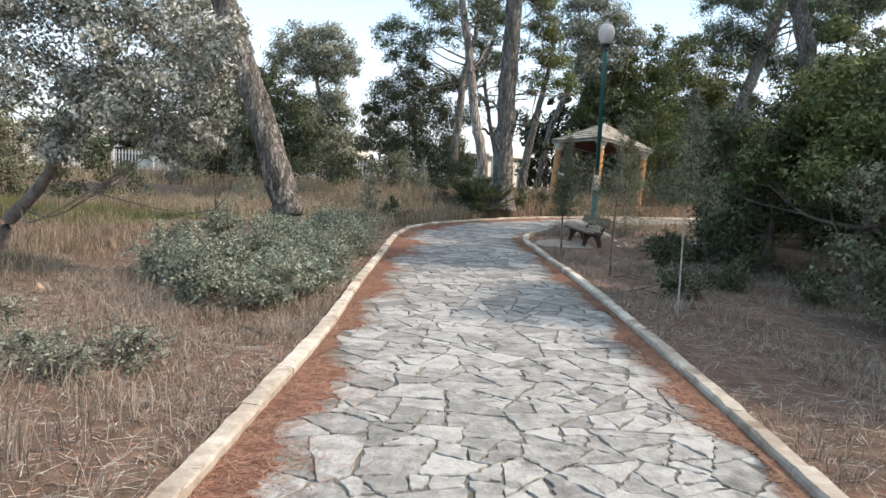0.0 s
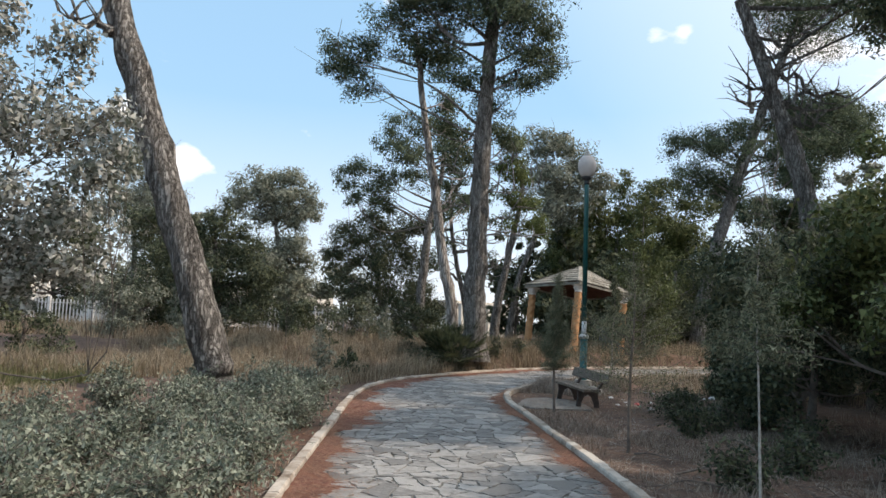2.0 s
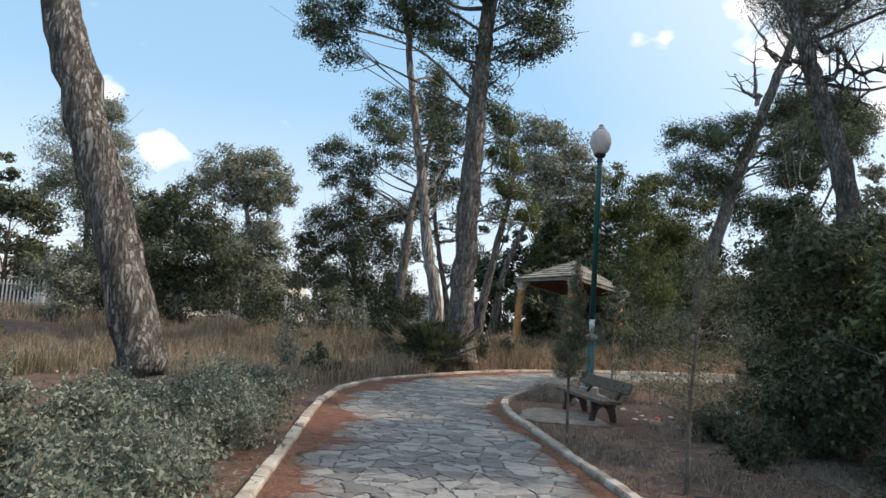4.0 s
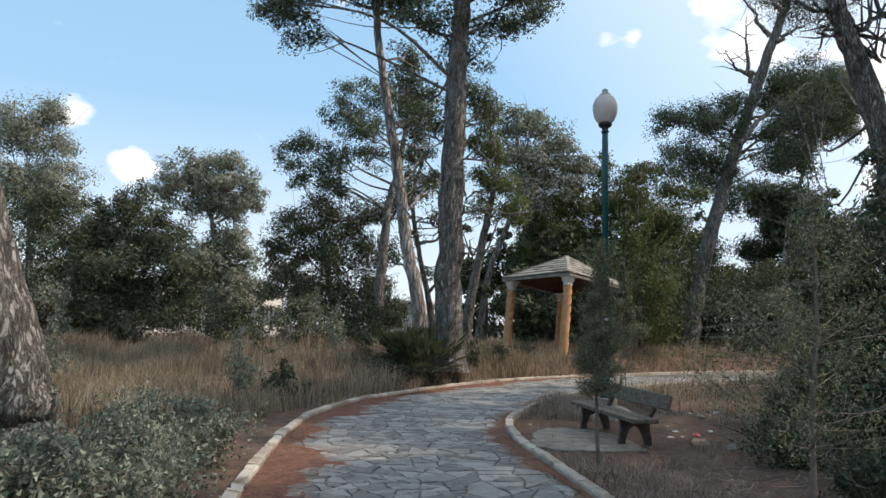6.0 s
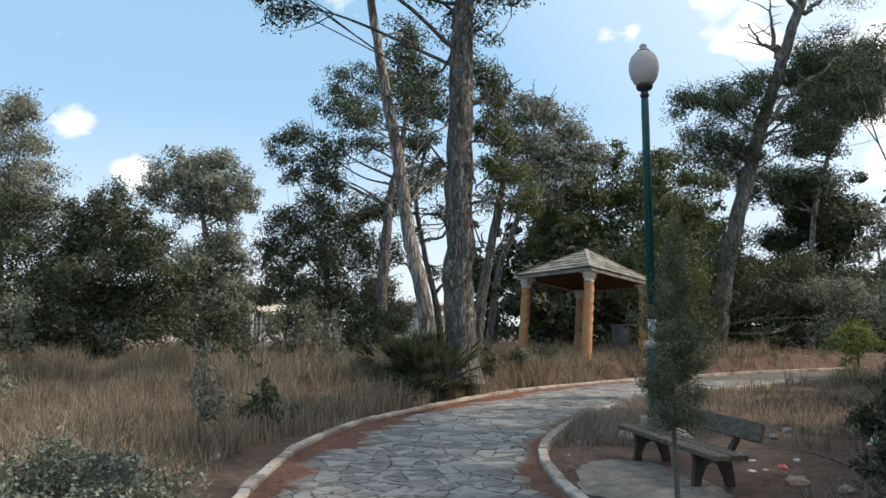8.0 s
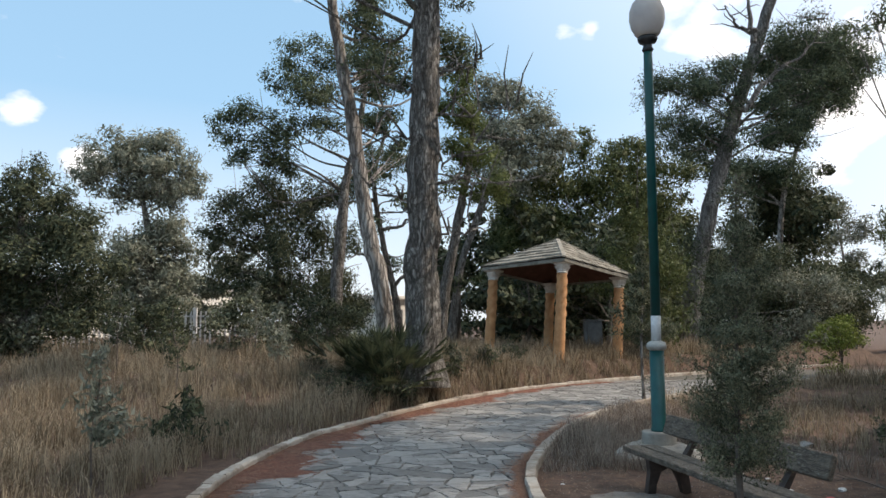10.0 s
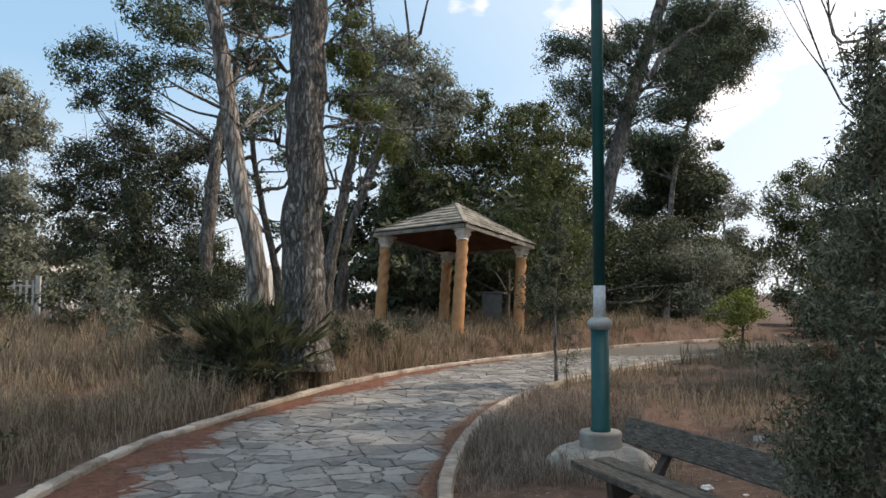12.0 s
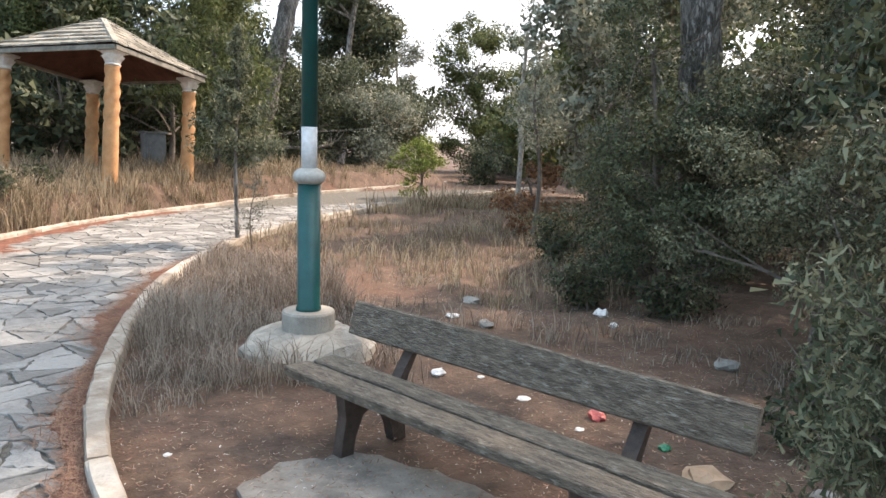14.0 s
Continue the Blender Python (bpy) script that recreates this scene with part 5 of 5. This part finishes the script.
house(-21, 66, 22, 8, 3.9, "long pale rendered house with pillars behind the fence")
house(1.0, 62, 8, 7, 3.0, "pale rendered house with pillars glimpsed between trunks")
house(-40, 66, 20, 8, 4.0, "pale rendered house behind the fence")
park_lamp(34.6, 46.0, 0.0, 5.9, "far green park lamp with a milky globe", mound=False)


# dull box beside the pavilion
e = thing("utility_box", (7.3, 33.4, float(height(7.3, 33.4))), "dull grey metal box standing behind the pavilion", "box")
bm = bmesh.new()
bar(bm, (0, -0.2, 0.62), (0, 0.2, 0.62), 0.5, 0.85)
soften(bm, 0.02)
part("body", bm, BOX_GREY, e)
bm = bmesh.new()
bar(bm, (0, -0.25, 1.08), (0, 0.25, 1.08), 0.58, 0.05)
part("lid", bm, BOX_GREY, e)
bm = bmesh.new()
bar(bm, (0, 0, -0.1), (0, 0, 0.25), 0.12, 0.12)
part("post", bm, BOX_GREY, e)


# ---- dry grass ----
def grass(name, label, spread, n, tall, mat, seed, per=9, splay=0.45, wide=0.006, keep=None, plain=False):
    """Tufts of bent blades over a patch; spread(rng, k) gives k places."""
    rng = np.random.default_rng(seed)
    p = spread(rng, n)
    if keep is not None:
        p = p[keep(p[:, 0], p[:, 1])]
    p = np.repeat(p, per, 0) + rng.normal(size=(len(p) * per, 2)) * 0.05
    off = np.maximum(side_x(KERB_L, p[:, 1]) - p[:, 0], p[:, 0] - side_x(KERB_R, p[:, 1]))
    p = p[(off > 0.17) & (np.hypot(p[:, 0] - 3.85, p[:, 1] - 19.6) > 0.6)]
    k = len(p)
    root = np.stack([p[:, 0], p[:, 1], height(p[:, 0], p[:, 1]) - 0.02], -1)
    a = rng.uniform(0, 2 * np.pi, k)
    h = tall * rng.uniform(0.3, 1.15, k) * (0.72 + 0.38 * np.sin(0.9 * p[:, 0] + 1.3 * p[:, 1]) * np.sin(1.7 * p[:, 0] - 0.6 * p[:, 1]) + 0.14 * np.sin(4.1 * p[:, 0]) * np.sin(3.7 * p[:, 1]))
    out = np.stack([np.cos(a), np.sin(a)], -1) * (h * rng.uniform(0.05, splay, k))[:, None]
    mid = root + np.concatenate([out * 0.35, (h * 0.6)[:, None]], 1)
    tip = root + np.concatenate([out * 1.25, (h * rng.uniform(0.8, 1.0, k))[:, None]], 1)
    b = rng.uniform(0, 2 * np.pi, k)
    side = np.stack([np.cos(b), np.sin(b), 0 * b], -1) * wide
    if plain:
        v = np.stack([root - side, root + side, tip], 1).reshape(-1, 3)
        f = np.arange(3 * k).reshape(k, 3)
    else:
        v = np.stack([root - side, root + side, mid + side * 0.8, mid - side * 0.8, tip], 1).reshape(-1, 3)
        i = np.arange(k)[:, None] * 5
        f = np.concatenate([i + [0, 1, 2], i + [0, 2, 3], i + [3, 2, 4]], 0)
    ob = sheet(name, v, f, mat)
    return tagged(ob, label, "grass", kind="stuff")


def box_spread(x0, x1, y0, y1):
    return lambda rng, k: np.stack([rng.uniform(x0, x1, k), rng.uniform(y0, y1, k)], -1)


def patchy(scale, cut, shift=0.0):
    return lambda x, y: (np.sin(x * scale + shift) * np.sin(y * scale * 0.8 + 1.7 * shift) + 0.5 * np.sin(2.3 * scale * x + y * scale + shift)) > cut


grass("tall_grass", "tall dry blond grass beside the path", box_spread(-10, 4.0, 15.0, 29), 7500, 0.66, GRASS, 1, 9, 0.7, 0.005, lambda x, y: x < side_x(KERB_L, y) - 0.25 - 0.5 * (y < 20))
grass("tall_grass", "tall dry blond grass round the pavilion", box_spread(-1, 9.5, 24.5, 35), 4800, 0.6, GRASS, 2, 9, 0.6, 0.007, lambda x, y: x < side_x(KERB_L, y) - 0.2)
grass("tall_grass", "distant dry blond grass below the trees", box_spread(-26, 14, 28, 45), 5200, 0.8, GRASS, 3, 8, 0.5, 0.016, plain=True)
grass("green_grass", "half-green grass in a sunny glade", box_spread(-14, -5.5, 12, 22), 3600, 0.38, GREEN_GRASS, 4, 12, 0.5, 0.008, plain=True)
grass("withered_grass", "low withered grey grass and dead stalks", box_spread(-8, -0.6, 0.5, 9.5), 8000, 0.19, GREY_GRASS, 5, 9, 1.9, 0.0035, patchy(1.1, -0.45))
grass("withered_grass", "low withered grass on the shaded verge", box_spread(1.9, 7.5, 0.5, 16), 3600, 0.22, GREY_GRASS, 6, 9, 1.5, 0.0035, lambda x, y: patchy(1.2, -0.4, 2.0)(x, y) & ~((y > 15.4) & (x < 4.6)))
grass("tall_grass", "thin dry stalks along the kerb", box_spread(-4.4, -0.7, 1.0, 8), 800, 0.40, GREY_GRASS, 7, 6, 0.9, 0.0032)
grass("tall_grass", "wiry dry grass round the lamp footing", box_spread(2.2, 5.4, 18.9, 25.5), 1900, 0.42, GREY_GRASS, 8, 12, 0.9, 0.0035, lambda x, y: (x - side_x(KERB_R, y) < 2.3))
grass("tall_grass", "russet dry grass in the clearing", box_spread(4.2, 18, 19.5, 38), 5200, 0.4, GRASS, 9, 8, 0.8, 0.006, patchy(0.7, -0.45, 1.0))
grass("withered_grass", "thin dry grass in bare soil behind the bench", box_spread(4.0, 10, 15.5, 22), 900, 0.26, GREY_GRASS, 10, 8, 0.8, 0.004, patchy(1.6, 0.1, 0.6))
grass("tall_grass", "dry stalks beside the right-hand kerb", box_spread(1.9, 2.6, 1.0, 15), 420, 0.2, GREY_GRASS, 11, 8, 1.2, 0.0035, lambda x, y: (y < 14))
grass("tall_grass", "dry grass in front of the shrubs", box_spread(-9, -5, 3, 13), 1500, 0.38, GRASS, 12, 9, 0.6, 0.005)


# ---- fallen needles ----
def drift(line, inward, seed, label, wide):
    """A ragged carpet of needles along the inner foot of a kerb, with loose needles on it."""
    rng = np.random.default_rng(seed)
    y = np.arange(-3.5, 30, 0.06)
    x0 = side_x(line, y)
    ph = rng.uniform(0, 9, 4)
    w = wide * (0.55 + 0.25 * np.sin(1.1 * y + ph[0]) + 0.22 * np.sin(2.9 * y + ph[1]) + 0.12 * np.sin(7.3 * y + ph[2]) + rng.normal(size=len(y)) * 0.06)
    w = np.clip(w, 0.03, None) * (1 + (0.9 if inward > 0 else 0.1) * smooth(8, 13, y))
    cols = 6
    f = np.linspace(0, 1, cols)
    gx = x0[:, None] + inward * w[:, None] * f[None]
    gz = 0.030 * (1 - f[None] ** 2) + 0.004 + rng.normal(size=gx.shape) * 0.003
    v = np.stack([gx, np.repeat(y[:, None], cols, 1), gz], -1).reshape(-1, 3)
    n = len(y)
    i, j = np.meshgrid(np.arange(n - 1), np.arange(cols - 1), indexing="ij")
    a = i * cols + j
    ob = sheet("needle_litter", v, np.stack([a, a + 1, a + cols + 1, a + cols], -1).reshape(-1, 4), NEEDLES)
    tagged(ob, label, "pine needles", kind="stuff")
    k = 24000
    yy = rng.uniform(0.5, 26, k)
    ww = np.interp(yy, y, w)
    xx = side_x(line, yy) + inward * ww * np.abs(rng.normal(size=k)) * 0.62
    c = np.stack([xx, yy, 0.03 + rng.uniform(0, 0.014, k) - 0.012 * np.abs(xx - side_x(line, yy)) / wide], -1)
    a2 = rng.uniform(0, np.pi, k)
    d = np.stack([np.cos(a2), np.sin(a2), rng.normal(size=k) * 0.12], -1) * rng.uniform(0.03, 0.07, (k, 1))
    s = np.stack([-np.sin(a2), np.cos(a2), 0 * a2], -1) * 0.0016
    v = np.stack([c - d - s, c + d - s, c + d + s, c - d + s], 1).reshape(-1, 3)
    ob = sheet("loose_needles", v, np.arange(4 * k).reshape(k, 4), NEEDLE_BITS)
    tagged(ob, "loose red-brown pine needles lying on the paving", "pine needles", kind="stuff")


drift(KERB_L, 1, 1, "carpet of red-brown pine needles along the kerb", 0.50)
drift(KERB_R, -1, 2, "red-brown pine needles gathered at the kerb", 0.34)


def twig_litter(seed, label, spread, n, size, mat, slim=0.12):
    """Chips, bark flakes and dead twigs on the soil."""
    rng = np.random.default_rng(seed)
    p = spread(rng, n)
    off = np.maximum(side_x(KERB_L, p[:, 1]) - p[:, 0], p[:, 0] - side_x(KERB_R, p[:, 1]))
    p = p[off > 0.15]
    c = np.stack([p[:, 0], p[:, 1], height(p[:, 0], p[:, 1]) + 0.008 + 0.026 * ((np.abs(p[:, 0] - 2.7) < 0.8) & (np.abs(p[:, 1] - 16.8) < 1.15))], -1)
    v, q = leaf_cloud(c, size, slim, rng, 0.0)
    v[:, 2] = np.repeat(c[:, 2], 3) + (v[:, 2] - np.repeat(c[:, 2], 3)) * 0.18
    tagged(sheet("ground_litter", v, q, mat), label, "litter", kind="stuff")


twig_litter(1, "bark flakes and dead twigs on bare soil", box_spread(2.0, 9, 1, 24), 70000, 0.042, NEEDLE_BITS, 0.09)
twig_litter(2, "dead twigs and dry leaves under the grass", box_spread(-8, -0.7, 1, 12), 15000, 0.075, NEEDLE_BITS)
twig_litter(3, "pale dry leaves scattered behind the bench", box_spread(2.0, 8, 15, 22), 14000, 0.03, GRASS)
twig_litter(4, "tiny white scraps and husks on the soil by the bench", box_spread(2.0, 7.5, 15.2, 21), 1500, 0.024, PAPER)
twig_litter(5, "grey dead twigs lying in withered grass", box_spread(-7, -0.8, 1.5, 9), 9000, 0.26, PALE_STEM, 0.016)
twig_litter(6, "grey dead twigs lying on the shaded verge", box_spread(2.3, 7.5, 1.5, 15), 8000, 0.26, PALE_STEM, 0.016)


def dead_branch(x, y, reach, seed, label):
    """A fallen branch: a bent stem with forking bare twigs, resting on the soil."""
    rng = np.random.default_rng(seed)
    a = rng.uniform(0, 2 * np.pi)
    d = np.array([np.cos(a), np.sin(a), 0.0])
    side = np.array([-d[1], d[0], 0.0])
    stem = spline([-d * reach * 0.5 + [0, 0, 0.02], side * rng.normal() * 0.12 * reach + [0, 0, 0.12 * reach], d * reach * 0.5 + [0, 0, 0.05]], 6)
    e = thing("dead_branch", (x, y, float(height(x, y))), label, "branch")
    v, q = tubes([(stem, np.linspace(0.014, 0.005, len(stem)))], 6, 0.08, seed)
    sheet("stem", v, q, TWIG, e, smooth=True)
    for k in range(2, len(stem) - 1):
        for sign in rng.choice([-1, 1], rng.integers(0, 2) + (k % 2)):
            tip = stem[k] + d * rng.uniform(0.1, 0.35) * reach + side * sign * rng.uniform(0.08, 0.34) * reach + [0, 0, rng.uniform(-0.05, 0.16) * reach]
            tip[2] = max(tip[2], 0.01)
            ln = spline([stem[k], (stem[k] + tip) / 2 + rng.normal(size=3) * 0.03 * reach, tip], 4)
            v, q = tubes([(ln, np.linspace(0.006, 0.002, len(ln)))], 4)
            sheet("twig", v, q, TWIG, e)


for k, (x, y, reach) in enumerate([(3.0, 8.9, 1.0), (3.7, 9.9, 1.1), (3.5, 6.6, 0.8), (4.1, 8.2, 0.9), (-2.5, 5.2, 0.7), (-1.4, 5.6, 0.5), (4.4, 11.4, 0.9), (5.3, 17.6, 0.7), (3.2, 10.9, 0.7)]):
    dead_branch(x, y, reach, 500 + k, "grey dead branch with bare twigs lying on the soil")


# ---- small litter ----
def crumple(name, x, y, size, mat, label, seed, flat=0.5, category="litter"):
    rng = np.random.default_rng(seed)
    bm = bmesh.new()
    bmesh.ops.create_icosphere(bm, subdivisions=2, radius=size)
    for v in bm.verts:
        v.co = Vector((v.co.x * rng.uniform(0.65, 1.3), v.co.y * rng.uniform(0.65, 1.3), v.co.z * flat * rng.uniform(0.5, 1.25)))
    ob = part(name, bm, mat)
    ob.matrix_world = pose(x, y, float(height(x, y)) + size * flat * 0.55, 0, 0, rng.uniform(0, 360))
    tagged(ob, label, category)


crumple("crumpled_paper", 6.76, 19.0, 0.068, PAPER, "crumpled white paper on bare soil", 0, 0.8, "litter")
crumple("carton", 6.45, 18.62, 0.045, PAPER, "small white carton on bare soil", 1, 0.6, "litter")
crumple("crumpled_paper", 4.3, 18.53, 0.053, PAPER, "crumpled white paper behind the bench", 2, 0.6, "litter")
crumple("paper_scrap", 4.47, 17.85, 0.045, PAPER, "flat white paper scrap behind the bench", 3, 0.25, "litter")
crumple("drink_can", 4.59, 17.34, 0.06, RED_LITTER, "crushed red drink can behind the bench", 4, 0.6, "litter")
crumple("paper_scrap", 4.15, 17.18, 0.053, PAPER, "flat white paper scrap behind the bench", 5, 0.25, "litter")
crumple("cardboard_piece", 4.27, 16.42, 0.12, CARD, "torn brown cardboard piece on the soil", 6, 0.45, "litter")
crumple("bottle_cap", 4.49, 16.79, 0.035, GREEN_LITTER, "green plastic bottle cap on the soil", 7, 0.6, "litter")
crumple("wrapper", 3.0, 17.46, 0.045, BLUE_LITTER, "small blue and white wrapper on the pad", 8, 0.35, "litter")
crumple("paper_scrap", 2.29, 18.31, 0.022, PAPER, "tiny white paper scrap near the kerb", 9, 0.3, "litter")
crumple("paper_scrap", 5.39, 19.65, 0.068, PAPER, "flat white paper scrap in dry grass", 10, 0.3, "litter")
crumple("paper_scrap", 4.36, 17.28, 0.030, PAPER, "small white paper scrap behind the bench", 11, 0.3, "litter")
crumple("paper_scrap", 4.51, 18.31, 0.026, PAPER, "small white paper scrap behind the bench", 12, 0.3, "litter")
crumple("rock", 6.39, 17.46, 0.10, ROCK, "grey rock lying in dry grass", 13, 0.6, "rock")
crumple("rock", 6.16, 20.23, 0.10, ROCK, "grey rock lying in dry grass", 14, 0.5, "rock")
crumple("rock", 5.43, 19.24, 0.07, ROCK, "pale rock on bare soil", 15, 0.6, "rock")
crumple("rock", 4.5, 15.93, 0.07, ROCK, "small rock on bare soil", 16, 0.6, "rock")
crumple("rock", -0.29, 1.75, 0.055, ROCK, "small dark stone on fallen needles", 17, 0.5, "rock")
crumple("tree_stub", -4.45, 7.08, 0.05, CARD, "short pale cut stub in withered grass", 18, 1.6, "litter")
crumple("rock", 4.97, 17.75, 0.045, PAPER, "pale rock on bare soil", 19, 0.5, "rock")


# ---- paving stones and kerb stones ----
def cells(seeds, reach):
    """Convex cells round the seeds, cut by the lines half way to their neighbours."""
    out = []
    for i, s in enumerate(seeds):
        d = np.linalg.norm(seeds - s, axis=1)
        near = [j for j in np.argsort(d)[1:16] if d[j] < 3 * reach]
        poly = [s + reach * np.array(c) for c in ((-1.2, -1.2), (1.2, -1.2), (1.2, 1.2), (-1.2, 1.2))]
        for j in near:
            n = seeds[j] - s
            m = n @ (s + seeds[j]) / 2
            cut, k = [], len(poly)
            for a in range(k):
                p, q = poly[a], poly[(a + 1) % k]
                fp, fq = n @ p - m, n @ q - m
                if fp <= 0:
                    cut.append(p)
                if fp * fq < 0:
                    cut.append(p + (q - p) * fp / (fp - fq))
            poly = cut
            if len(poly) < 3:
                break
        out.append(poly)
    return out


def shards(poly, rng, out):
    """Breaks a slab along random lines into angular pieces of uneven size."""
    p = np.array(poly)
    x, y = p[:, 0], p[:, 1]
    area = 0.5 * abs(np.dot(x, np.roll(y, -1)) - np.dot(y, np.roll(x, -1)))
    if area < rng.choice([0.035, 0.07, 0.12, 0.19], p=[0.25, 0.3, 0.28, 0.17]) or len(p) < 3:
        out.append(poly)
        return
    c = p.mean(0)
    _, _, axes = np.linalg.svd(p - c)
    a = math.atan2(axes[0, 1], axes[0, 0]) + rng.normal() * 0.42
    n = np.array([math.cos(a), math.sin(a)])
    m = n @ (c + rng.normal(size=2) * 0.12 * math.sqrt(area))
    halves = ([], [])
    for i in range(len(p)):
        u, w = p[i], p[(i + 1) % len(p)]
        fu, fw = n @ u - m, n @ w - m
        halves[0 if fu <= 0 else 1].append(u)
        if fu * fw < 0:
            cut = u + (w - u) * fu / (fu - fw)
            halves[0].append(cut)
            halves[1].append(cut)
    if min(len(halves[0]), len(halves[1])) < 3:
        out.append(poly)
        return
    for half in halves:
        shards(half, rng, out)


def stones():
    rng = np.random.default_rng(12)
    seeds = []
    line_y = np.linspace(-4, 34, 400)
    wl, wr = side_x(KERB_L, line_y), side_x(KERB_R, line_y)
    for gap, times in ((0.85, 500), (0.6, 500), (0.45, 300)):
        for _ in range(times):
            yy = rng.uniform(-3.8, 31.0)
            a, b = np.interp(yy, line_y, wl), np.interp(yy, line_y, wr)
            xx = rng.uniform(a - 0.2, b + 0.2)
            if all(math.hypot(q[0] - xx, q[1] - yy) >= gap for q in seeds if abs(q[1] - yy) < 0.9):
                seeds.append((xx, yy))
    pieces = []
    for poly in cells(np.array(seeds), 0.9):
        if len(poly) >= 3:
            shards(poly, rng, pieces)
    joined_v, joined_f = [], []
    count, total = 0, 0
    for poly in sorted(pieces, key=lambda q: sum(v[1] for v in q) / len(q)):
        p = np.array(poly)
        p[:, 0] = np.clip(p[:, 0], side_x(KERB_L, p[:, 1]) + 0.05, side_x(KERB_R, p[:, 1]) - 0.05)
        c = p.mean(0)
        edge_l, edge_r = side_x(KERB_L, c[1]), side_x(KERB_R, c[1])
        if c[0] - edge_l < 0.13 or edge_r - c[0] < 0.1 or c[1] > 30.5:
            continue
        # worn, slightly irregular outline with a gap to the next stone
        outline = []
        for a in range(len(p)):
            u, w = p[a], p[(a + 1) % len(p)]
            ln = np.linalg.norm(w - u)
            if ln < 0.035:
                continue
            for f in (0.03, 0.2, 0.36, 0.52, 0.68, 0.84, 0.97) if ln > 0.24 else (0.04, 0.36, 0.66, 0.96) if ln > 0.1 else (0.5,):
                outline.append(u + (w - u) * f + rng.normal(size=2) * 0.010)
        if len(outline) < 3:
            continue
        o = np.array(outline)
        away = o - c
        dist = np.linalg.norm(away, axis=1)[:, None]
        joint = rng.uniform(0.006, 0.015)
        rim = c + away * np.clip((dist - joint) / dist, 0.3, 1)
        top = c + away * np.clip((dist - joint - 0.004) / dist, 0.25, 1)
        z = 0.016 + rng.uniform(-0.004, 0.005)
        tilt = rng.normal(size=2) * 0.006
        n = len(o)
        v = np.concatenate([np.c_[rim, np.full(n, -0.002)], np.c_[rim, z - 0.006 + (rim - c) @ tilt], np.c_[top, z + (top - c) @ tilt], [[c[0], c[1], z]]])
        f = []
        for a in range(n):
            b = (a + 1) % n
            f += [(a, b, n + b), (a, n + b, n + a), (n + a, n + b, 2 * n + b), (n + a, 2 * n + b, 2 * n + a), (2 * n + a, 2 * n + b, 3 * n)]
        if 1.2 < c[1] < 12.0 and count < 300:
            v[:, :2] -= c
            ob = sheet("paving_stone", v, f, STONE, path)
            ob.location = (c[0], c[1], 0)
            count += 1
        else:
            joined_f.append(np.array(f) + total)
            joined_v.append(v)
            total += len(v)
    ob = sheet("paving_stones_beyond", np.concatenate(joined_v), np.concatenate(joined_f), STONE_FAR, path)
    tagged(ob, "further irregular grey paving stones", kind="stuff")


stones()
kerb("kerb_left", KERB_L, -1, "low worn concrete kerb along the path", 1)
kerb("kerb_right", KERB_R, 1, "low worn concrete kerb along the path", 2)
